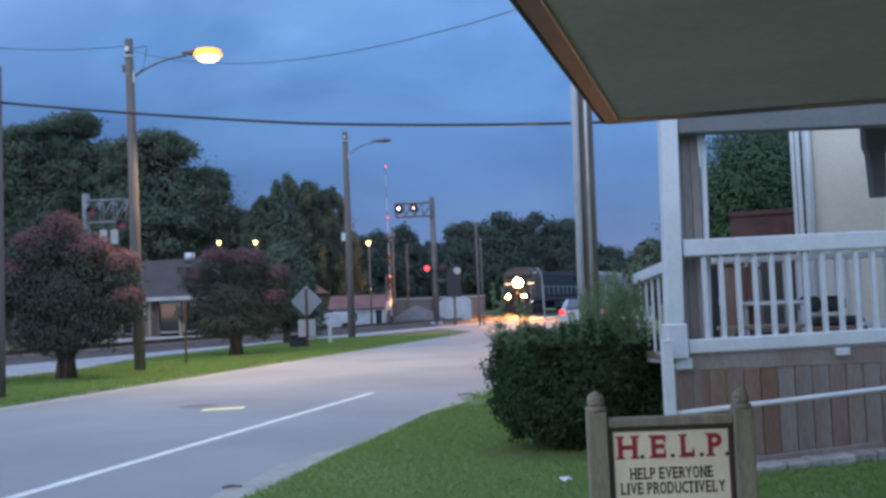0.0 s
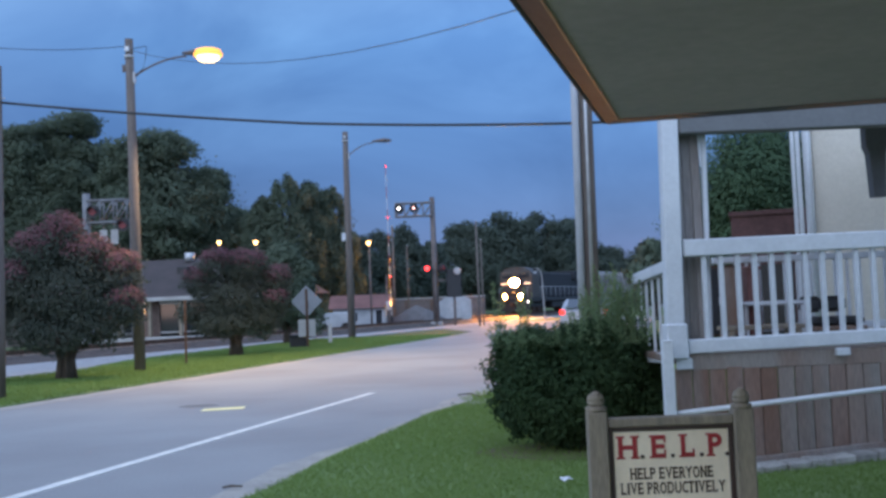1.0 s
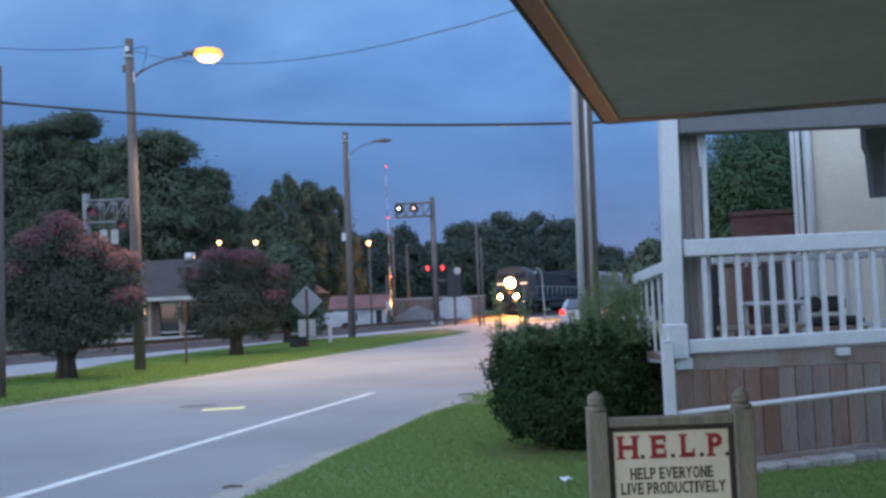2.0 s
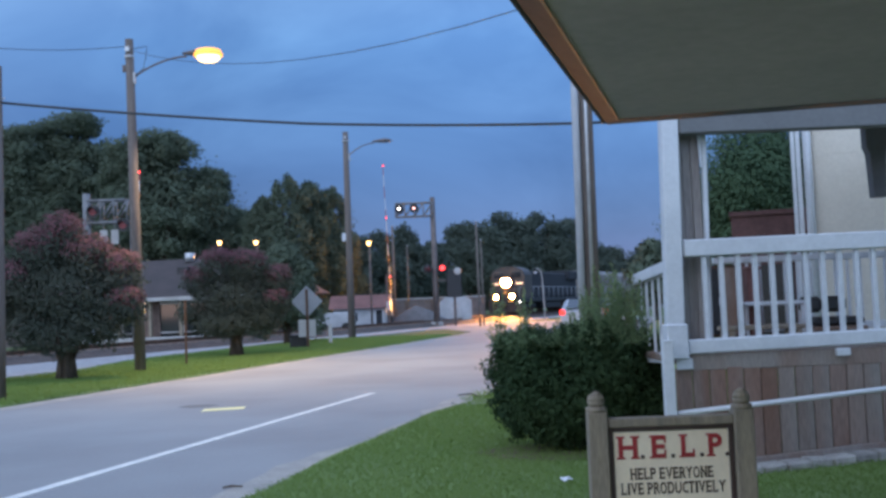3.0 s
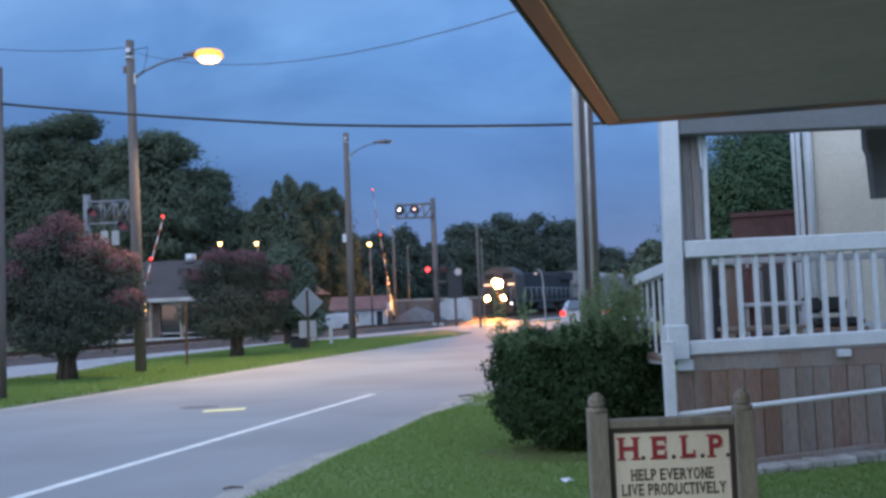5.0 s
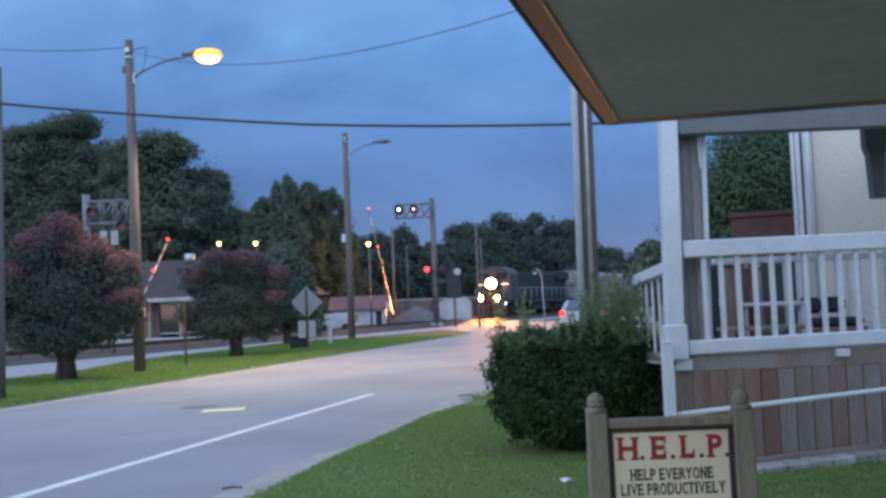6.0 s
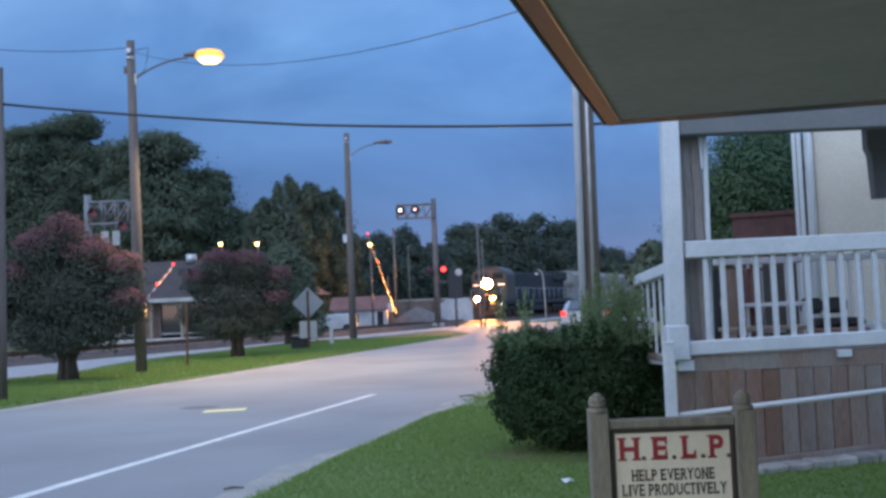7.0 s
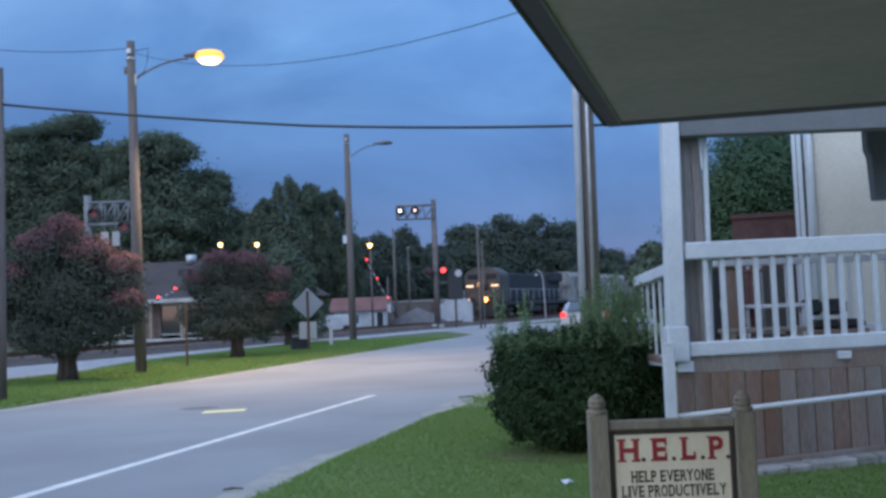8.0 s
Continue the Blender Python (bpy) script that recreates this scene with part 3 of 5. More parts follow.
def build_sign():
    s = thing("yard_sign", pose(1.065, 4.9, 0.03, 0, 0, -1.5), "cream yard sign with red letters between wooden posts", "sign")
    for x, h in ((-0.35, 0.87), (0.355, 0.86)):
        post = part("sign_post", box(B(), x - 0.048, x + 0.048, -0.048, 0.048, -0.1, h - 0.05, 0.006), POSTWOOD, s)
        bm = B()
        prof = [(0.052, -0.05), (0.052, -0.03), (0.036, -0.025), (0.044, 0.0), (0.036, 0.028), (0.012, 0.045), (0.0005, 0.05)]
        for (r0, z0), (r1, z1) in zip(prof, prof[1:]):
            tube(bm, [(x, 0, h + z0), (x, 0, h + z1)], [r0, r1], 12, True)
        part("finial", bm, POSTWOOD, post)
    part("top_bar", box(B(), -0.30, 0.307, -0.035, 0.035, 0.74, 0.785, 0.006), POSTWOOD, s)
    part("bottom_bar", box(B(), -0.30, 0.307, -0.035, 0.035, 0.20, 0.245, 0.006), POSTWOOD, s)
    bm = box(B(), -0.298, -0.276, -0.02, 0.02, 0.245, 0.74, 0.003)
    box(bm, 0.281, 0.304, -0.02, 0.02, 0.245, 0.74, 0.003)
    box(bm, -0.276, 0.281, -0.02, 0.02, 0.718, 0.74, 0.003)
    box(bm, -0.276, 0.281, -0.02, 0.02, 0.245, 0.267, 0.003)
    part("frame", bm, SIGNDARK, s, "dark brown frame")
    board = part("board", box(B(), -0.276, 0.281, -0.008, 0.008, 0.267, 0.718), CREAM, s, "cream painted board")
    up = Matrix.Rotation(radians(90), 4, "X")
    # the large red letters, one by one, with serifs on the stems
    h, zc = 0.110, 0.640
    for ch, x, w in (("H", -0.207, 0.092), ("E", -0.058, 0.068), ("L", 0.083, 0.064), ("P", 0.216, 0.066)):
        ob = text_mesh("letter", ch, 0.15, SIGNRED, board, Matrix.Translation((x, -0.0115, zc)) @ up, "red serif letter", 0.004)
        vs = [v.co for v in ob.data.vertices]
        x0, x1, y0, y1 = min(v.x for v in vs), max(v.x for v in vs), min(v.y for v in vs), max(v.y for v in vs)
        for v in ob.data.vertices:
            v.co.x, v.co.y = (v.co.x - (x0 + x1) / 2) * w / (x1 - x0), (v.co.y - (y0 + y1) / 2) * h / (y1 - y0)
        bm, st = B(), 0.022
        bm.from_mesh(ob.data)
        for a in ((-w / 2, w / 2 - st) if ch == "H" else (-w / 2,)):
            for z in (-h / 2, h / 2 - 0.009):
                box(bm, a - 0.010, a + st + 0.010, z, z + 0.009, -0.002, 0.002)
        if ch in "EL":
            box(bm, w / 2 - 0.008, w / 2 + 0.001, -h / 2, -h / 2 + 0.038, -0.002, 0.002)
        if ch == "E":
            box(bm, w / 2 - 0.008, w / 2 + 0.001, h / 2 - 0.036, h / 2, -0.002, 0.002)
        bm.to_mesh(ob.data)
        bm.free()
    for x in (-0.137, 0.010, 0.150, 0.272):
        part("full_stop", tube(B(), [(x, -0.0135, 0.594), (x, -0.0085, 0.594)], 0.0095, 14), SIGNDARK, board)
    serif_line("HELP EVERYONE", 0.398, 0.054, board, Matrix.Translation((0.0, -0.011, 0.512)) @ up)
    serif_line("LIVE PRODUCTIVELY", 0.50, 0.055, board, Matrix.Translation((0.003, -0.011, 0.441)) @ up)


build_sign()


# ---- roof over the camera ----
def build_awning():
    base = Matrix.Translation((1.068, 6.2545, 2.50)) @ pose(0, 0, 0, 0, 0, -15.95)
    a = thing("awning_roof", base, "low flat roof with grey soffit and dark brown fascia", "roof")
    # x: along the front edge, which is 4 degrees out of square; -y: back over the camera
    k, e, drop = math.tan(radians(4.1)), 0.125, 0.062
    skew = pose(0, 0, 0, 0, 0, 4.1)

    def sloped(*corners):
        bm = B()
        low, top = [bm.verts.new(c) for c in corners], [bm.verts.new((x, y, z + 0.03)) for x, y, z in corners]
        bm.faces.new(low)
        bm.faces.new(top[::-1])
        for i in range(4):
            bm.faces.new((low[i], top[i], top[(i + 1) % 4], low[(i + 1) % 4]))
        return bm

    inner = (e, -0.5 + e * k, -drop)
    part("soffit", slab(B(), [(e, inner[1]), (5.0, -0.5 + 5 * k), (5.0, -10), (e, -10)], -drop + 0.002, -drop + 0.03), SOFFIT, a)
    part("edge_board", sloped((0, 0, 0), (0, -10, 0), (e, -10, -drop), inner), FASCIA, a, "dark sloped board along the eave")
    # dark colour here holds the shade inside the front edge
    part("front_shade_strip", sloped((0, 0, 0), inner, (5, -0.5 + 5 * k, -drop), (5, 5 * k, 0)), FASCIA, a, "strip in dark fascia colour for the shade along the front eave")
    part("bead_side", tube(B(), [(e, inner[1], -drop), (e, -10, -drop)], 0.009, 8), BEAD, a)
    part("fascia_front", box(B(), -0.002, 5.02, 0.001, 0.03, 0.002, 0.26, 0.008, skew), FASCIA, a)
    part("fascia_side", box(B(), -0.03, -0.001, -10.0, 0.0, 0.002, 0.26, 0.008), FASCIA, a)
    part("roof_deck", slab(B(), [(-0.05, 0.05), (5.05, 0.05 + 5.05 * k), (5.05, -10), (-0.05, -10)], 0.262, 0.32), SHINGLE, a)
    # the wall that carries it, beside and behind the camera
    tagged(part("wall_back", box(B(), 4.0, 4.15, -10.0, -2.6, -2.6, -0.063, 0, base), TANSIDING),
           "plain tan wall under the roof", "wall", kind="structure")


build_awning()


# ---- poles, lamps and wires ----
def street_pole(x, y, h, r, arm_z, arm, lit, label, lean=0.0):
    """A wooden pole with a curved lamp arm towards the road. arm: reach in x and rise."""
    p = thing("street_lamp", pose(x, y, 0, 0, lean, 0), label, "street lamp", "street lamps")
    part("pole", tube(B(), [(0, 0, -0.2), (0, 0, h * 0.5), (0.01, 0, h)], [r * 1.15, r, r * 0.82], 14), POLEWOOD, p)
    reach, rise = arm
    pts = [(r * 0.8 + reach * u, 0, arm_z + rise * math.sin(u * math.pi / 2) ** 0.85) for u in np.linspace(0, 1, 9)]
    part("arm", tube(B(), pts, 0.026, 8), GALV_DARK, p)
    part("arm_plate", box(B(), r * 0.6, r * 1.15, -0.05, 0.05, arm_z - 0.16, arm_z + 0.14, 0.008), GALV, p)
    e = Vector(pts[-1])
    hd = B()
    prof = [(-0.10, 0.04), (0.04, 0.07), (0.2, 0.11), (0.5, 0.17), (0.75, 0.13), (0.88, 0.03)]
    tube(hd, [e + Vector((a, 0, 0.06)) for a, _ in prof], [b for _, b in prof], 12)
    for v in hd.verts:
        v.co.z = e.z + 0.03 + (v.co.z - e.z) * (0.8 if v.co.z > e.z else 0.3)
    head = part("lamp_head", hd, GALV_DARK, p)
    c = e + Vector((0.56, 0, -0.03 if lit else 0.06))
    k = 1.0 if lit else 0.42
    ln = B()
    steps = np.linspace(0, math.pi, 9)
    tube(ln, [c + Vector((0, 0, 0.15 * k * math.cos(u))) for u in steps], [max(0.005, 0.30 * k ** 0.5 * math.sin(u) ** 0.7) for u in steps], 20)
    part("lens", ln, LAMPGLOW if lit else GLASS, head, "glowing sodium lens" if lit else "unlit glass lens")
    if lit:
        # two added rings glow for the glare about the lens
        for z, r1 in ((0.04, 0.325), (0.115, 0.285)):
            rim = [c + Vector((r1 * math.cos(a), r1 * math.sin(a), z)) for a in np.linspace(0, 2 * math.pi, 25)]
            part("rim", tube(B(), rim, 0.05, 8), GLARE_RING, head, "glowing amber ring added for the lamp's glare")
    band = B()
    tube(band, [(0, 0, h - 0.5), (0, 0, h - 0.42)], r * 0.95, 12)
    part("band", band, GALV, p)
    if lit:
        part("wire_loop", tube(B(), [(r, 0, h - 0.95), (r + 0.22, 0, h - 0.8), (r + 0.30, 0, h - 0.5), (r + 0.34, 0, h - 0.2), (r * 0.8, 0, h - 0.25)], 0.010, 6), BLACK, p)
        part("side_bracket", box(B(), -r - 0.06, -r * 0.8, -0.012, 0.012, h - 0.85, h - 0.66, 0.003), GALV_DARK, p)
    if not lit:
        part("junction_box", box(B(), -r - 0.16, -r * 0.8, -0.12, 0.12, 4.75, 5.15, 0.02), PAINT, p, "small pale box on the pole")
    part("insulator", box(B(), -0.06, 0.06, -r - 0.05, -r * 0.7, h - 0.35, h - 0.22, 0.01), GALV, p)
    return p


street_pole(-7.80, 25.35, 8.58, 0.125, 7.58, (1.38, 0.48), True, "weathered wooden street lamp, lit, standing on the verge", -0.7)
street_pole(-4.66, 49.18, 10.2, 0.165, 9.0, (1.3, 0.60), False, "wooden street lamp, unlit, near the crossing")
lamp = new("sodium_light", bpy.data.lights.new("sodium_light", "SPOT"))
lamp.data.energy, lamp.data.color, lamp.data.shadow_soft_size, lamp.data.spot_size, lamp.data.spot_blend = 3400, (1.0, 0.69, 0.40), 0.2, radians(126), 0.8
lamp.matrix_world = look((-5.87, 25.35, 7.78), (-3.6, 25.0, 0))


def build_poles():
    p = thing("utility_pole", pose(2.30, 16, 0, 0, 0.6, 0), "brown utility pole with pale steel conduit beside it", "utility pole", "utility poles")
    part("pole", tube(B(), [(0.045, 0, -0.2), (0.045, 0, 4), (0.04, 0, 9)], [0.125, 0.115, 0.10], 14), POLEWOOD, p)
    part("conduit", tube(B(), [(-0.13, -0.08, -0.1), (-0.13, -0.08, 8.5)], 0.062, 10), CONDUIT, p, "pale grey conduit")
    part("conduit", tube(B(), [(0.03, -0.15, -0.1), (0.03, -0.15, 8.0)], 0.03, 8), GALV, p)
    q = thing("utility_pole", pose(-8.10, 18, 0, 0, 0.4, 0), "grey utility pole at the grass verge", "utility pole", "utility poles")
    part("pole", tube(B(), [(0, 0, -0.2), (0, 0, 3), (0, 0, 6.1)], [0.13, 0.12, 0.10], 14), POLEWOOD, q)
    part("bolt", tube(B(), [(-0.16, 0, 5.5), (0.16, 0, 5.5)], 0.015, 8), GALV, q)
    for x, y, h, r in ((-3.75, 74, 7.4, 0.10), (-3.0, 82, 6.4, 0.07), (2.1, 62, 6.5, 0.075), (2.42, 64, 5.5, 0.055)):
        f = thing("utility_pole", pose(x, y, 0), "thin dark pole near the crossing", "utility pole", "utility poles")
        part("pole", tube(B(), [(0, 0, -0.2), (0, 0, h / 2), (0, 0, h)], [r, r * 0.9, r * 0.8], 10), POLEWOOD, f)
        part("cap", tube(B(), [(0, 0, h), (0, 0, h + 0.06)], r * 0.9, 10), GALV, f)


build_poles()


def build_gooseneck():
    g = thing("yard_light", pose(6.95, 70, 0), "pale unlit gooseneck yard light beside the railway", "street lamp")
    pts = [(0, 0, -0.1), (-0.04, 0, 1.5), (-0.09, 0, 3.0), (-0.16, 0, 3.45), (-0.3, 0, 3.66), (-0.52, 0, 3.72)]
    part("pole", tube(B(), pts, [0.045, 0.042, 0.038, 0.036, 0.034, 0.03], 8), CONCRETE, g)
    hd = part("hood", tube(B(), [(-0.56, 0, 3.74), (-0.56, 0, 3.62), (-0.56, 0, 3.5)], [0.05, 0.12, 0.17], 12), BLACK, g)
    part("globe", tube(B(), [(-0.56, 0, 3.5), (-0.56, 0, 3.4), (-0.56, 0, 3.34)], [0.12, 0.12, 0.05], 12), PAINT, hd, "pale glass globe")


build_gooseneck()


def cable(points, r, label, sag=0.0):
    bm = B()
    pts = []
    P = [Vector(p) for p in points]
    for a, b in zip(P, P[1:]):
        for u in np.linspace(0, 1, 13)[:-1]:
            v = a.lerp(b, u)
            v.z -= sag * 4 * u * (1 - u)
            pts.append(v)
    pts.append(P[-1])
    tagged(part("overhead_cable", tube(bm, pts, r, 6), BLACK), label, "cable", "overhead cables")


cable([(-7.95, 18, 5.42), (-2.29, 17, 4.62), (2.4, 16, 4.25), (12, 15, 4.3)], 0.024, "thick black overhead cable between poles", 0.03)
cable([(-22, 21.6, 8.7), (-12.6, 24, 8.42), (-7.95, 25.2, 8.36)], 0.009, "thin overhead wire to the street lamp", 0.17)
cable([(-7.8, 25.2, 8.25), (3.2, 9.5, 4.98)], 0.007, "thin overhead wire sagging to the roof", 0.78)


# ---- plants ----
def tree(name, x, y, lobes, trunk, limbs, count, size, leaf, label, seed, category="tree", group="", bloom=0):
    t = thing(name, pose(x, y, 0), label, category, group)
    h, r = trunk
    bm = tube(B(), [(0, 0, -0.2), (0.05 * h * 0.2, 0, h * 0.5), (0, 0.03 * h, h)], [r * 1.35, r, r * 0.7], 10)
    rng = random.Random(seed)
    for k in range(limbs):
        l = lobes[k % len(lobes)]
        z0 = h * rng.uniform(0.55, 1.0)
        end = (l[0] * 0.8, l[1] * 0.8, l[2] + 0.2 * l[5])
        mid = (l[0] * 0.35 + rng.uniform(-0.1, 0.1) * h * 0.3, l[1] * 0.35, (z0 + end[2]) / 2 + 0.05 * h)
        tube(bm, [(0, 0, z0), mid, end], [r * 0.55, r * 0.35, r * 0.1], 7)
    part("trunk", bm, BARK, t)
    leaves("crown", lobes, count, size, leaf, t, seed)
    if bloom:
        up = [(l[0], l[1], l[2] + l[5] * 0.5, l[3] * 0.85, l[4] * 0.9, l[5] * 0.62) for l in lobes[:5] + lobes[8:9]]
        leaves("blossom", up, bloom, size * 0.9, BLOSSOM, t, seed + 50, shell=0.6, label="dusky red flower heads")
    return t


def lobed(rng, n, w, d, z0, z1, r, tall=0.8, top=1.0):
    """Lobes filling an uneven crown w wide and d deep from z0 to z1."""
    out = []
    for i in range(n):
        u = rng.random() ** 0.8
        a = rng.uniform(0, 2 * math.pi)
        rr = r * rng.uniform(0.7, 1.25)
        z = z0 + (z1 - rr * tall - z0) * u
        k = math.sqrt(max(0.0, 1 - u ** 2.4)) * math.sqrt(rng.uniform(0.1, 1.0))
        out.append((math.cos(a) * k * (w / 2 - rr * 0.4), math.sin(a) * k * (d / 2 - rr * 0.4), z, rr, rr, rr * tall))
    out.append((rng.uniform(-0.05, 0.05) * w, 0, z1 - r * tall, r * top, r * top, r * tall))
    out.append((0, 0, z0 + (z1 - z0) * 0.45, w * 0.41, d * 0.40, (z1 - z0) * 0.43))
    return out


def myrtle_lobes(rng, w, top, dome=0.0):
    """A vase-shaped crown: a peak in the middle, broad shoulders, low skirts."""
    k, h = w / 4.3, top / 4.15
    base = ((0, 0, 3.25, 0.55, 0.6, 0.66), (-0.55, 0, 2.75, 0.72, 0.7, 0.6), (0.55, 0.1, 2.55, 0.75, 0.7, 0.6), (-1.2, 0, 2.15, 0.62, 0.6, 0.55), (1.25, 0.1, 2.2, 0.6, 0.6, 0.55),
            (0, 0, 1.9, 1.25, 1.0, 0.85), (-0.8, 0, 1.35, 0.85, 0.8, 0.55), (0.8, 0, 1.4, 0.85, 0.8, 0.6), (1.5, 0, 1.75, 0.5, 0.5, 0.45), (-1.55, 0, 1.65, 0.45, 0.5, 0.42), (-0.1, -0.5, 1.05, 0.9, 0.6, 0.45), (0, 0.1, 2.05, 1.45, 1.0, 0.95))
    base = [(x * (1 + 0.04 * dome), y, z + dome * (0.5 if 0.4 < abs(x) < 1.3 and z > 2 else -0.3 if abs(x) < 0.1 and z > 3 else 0.0), a * (1 + 0.06 * dome), b, c) for x, y, z, a, b, c in base]
    return [((x + rng.uniform(-0.12, 0.12)) * k, y + rng.uniform(-0.2, 0.2), (z + rng.uniform(-0.1, 0.1)) * h, a * k, b, c * h) for x, y, z, a, b, c in base]


def build_plants():
    R = random.Random(11)
    # crape myrtles on the verge
    for x, y, w, z0, z1, seed, lab in ((-8.8, 23.06, 4.3, 1.0, 4.15, 21, "crape myrtle with dusky red blossom and dark foliage"),
                                 (-6.81, 32.22, 4.0, 0.85, 3.85, 22, "rounded crape myrtle fading to dark red"),
                                 (-11.9, 23.5, 3.6, 0.9, 3.7, 23, "crape myrtle with reddish crown at the rail side")):
        t = tree("myrtle_tree", x, y, myrtle_lobes(R, w, z1, 1.0 if seed == 22 else 0.35), (1.1, 0.15), 7, 36000, 0.046, LEAF_MYRTLE, lab, seed, "tree", "myrtle trees", 10500)
        rng = random.Random(seed)
        for k in range(16):
            a = rng.uniform(0, 6.28)
            part("stem", tube(B(), [(0.24 * math.cos(a), 0.24 * math.sin(a), -0.1), (0.17 * math.cos(a), 0.17 * math.sin(a), 0.5), (0.42 * math.cos(a + 0.2), 0.42 * math.sin(a + 0.2), 1.3)], [0.035, 0.03, 0.018], 6), BARK, t)
    tree("shrub", -6.75, 42.2, lobed(R, 18, 3.0, 3.0, 0.5, 4.4, 0.75), (1.0, 0.15), 6, 13000, 0.10, LEAF_DARK, "dark rounded shrub behind the road sign", 31, "shrub", "")
    # large trees behind the railway
    big = ((-34.3, 86.5, 7, 2, 18.2, 2.0, 58), (-36.5, 86, 9, 2, 17.8, 2.3, 41), (-31.6, 87, 8.5, 2, 19.0, 2.2, 42), (-22.6, 80, 11.5, 2, 15.8, 2.3, 43), (-27, 92, 9, 2, 15.0, 2.2, 52), (-19.6, 83, 8, 2, 13.0, 2.2, 56), (-25.0, 81, 8, 2, 15.4, 2.2, 57), (-34, 92, 9, 2, 17.6, 2.2, 55), (-41, 92, 10, 2, 18, 2.4, 44), (-32, 98, 12, 2, 16, 2.4, 48), (-18.5, 88, 7, 2, 10, 1.8, 51))
    for x, y, w, z0, z1, r, s in big:
        tree("oak_tree", x, y, lobed(R, 70, w * 1.14, w * 0.85, z0, z1 + 0.8, r * 0.54, 0.7, 2.0), (z1 * 0.4, 0.4), 8, 46000, 0.17, LEAF_DARK, "tall dark broadleaf tree behind the railway", s, "tree", "tall trees")
    mid = ((-11.8, 76, 6.2, 1.5, 11.6, 1.25, 45), (-10.4, 78, 6.0, 1.5, 11.2, 1.2, 53), (-13.6, 76, 4.6, 1.5, 9.9, 1.1, 54), (-8.9, 79, 5.2, 1.5, 10.8, 1.2, 46), (-14.3, 79, 4.6, 1.5, 9.0, 1.2, 47))
    for x, y, w, z0, z1, r, s in mid:
        tree("pine_tree", x, y, lobed(R, 70, w * 1.05, w, z0, z1 + 0.5, r * 0.36, 1.7), (z1 * 0.5, 0.25), 8, 26000, 0.13, LEAF_DARK, "dark bushy evergreen tree behind the depot", s, "tree", "evergreen trees")
    for x, y, w, z1, s in ((-7.2, 105, 7, 9.5, 61), (-4.2, 108, 6, 10.2, 62), (-1.4, 112, 5, 8.4, 63), (-9.5, 100, 6, 9, 70)):
        tree("pine_tree", x, y, lobed(R, 36, w * 1.3, w, 0.6, z1 + 0.3, 0.9, 1.2), (z1 * 0.5, 0.25), 6, 15000, 0.22, LEAF_FAR, "distant dark tree beyond the crossing", s, "tree", "distant trees")
    for x, y, w, z1, s in ((3.0, 134, 11, 12.2, 64), (7.5, 130, 12, 13.0, 65), (12.5, 133, 12, 13.0, 66), (17.0, 136, 11, 12.2, 67), (10, 145, 14, 13.2, 74), (23, 138, 11, 8.2, 68), (29, 140, 11, 8.5, 69)):
        tree("oak_tree", x, y, lobed(R, 34, w * 1.12, w, 1.0, z1 + 0.5, 1.4), (z1 * 0.4, 0.35), 6, 20000, 0.24, LEAF_FAR, "distant wooded hill tree", s, "tree", "distant trees")
    tree("oak_tree", 12.6, 60, lobed(R, 11, 3.6, 3.6, 1.2, 4.9, 0.8), (2.2, 0.14), 6, 2600, 0.26, LEAF_DARK, "small dark tree beyond the porch", 71, "tree", "tall trees")
    tree("oak_tree", 9.0, 28, lobed(R, 14, 5.2, 4.6, 1.6, 6.6, 1.2), (3.0, 0.2), 7, 60000, 0.07, LEAF_GREEN, "dense green tree behind the red building", 72, "tree", "tall trees")
    tree("oak_tree", 12.2, 31, lobed(R, 12, 5.0, 4.6, 1.6, 6.6, 1.2), (3.0, 0.2), 7, 26000, 0.09, LEAF_GREEN, "dense green tree behind the red building", 73, "tree", "tall trees")
    # a far wood that closes the distance
    rng = np.random.default_rng(5)
    far = []
    for k in range(120):
        a = radians(rng.uniform(-40, 40))
        d = rng.uniform(190, 260)
        far.append((math.sin(a) * d, math.cos(a) * d, rng.uniform(2, 4.5), 9, 9, rng.uniform(4.5, 6.5)))
    ob = leaves("far_woods", far, 30000, 1.2, LEAF_FAR, None, 8, label="band of far dark woods")
    tagged(ob, category="woods", kind="stuff")


build_plants()


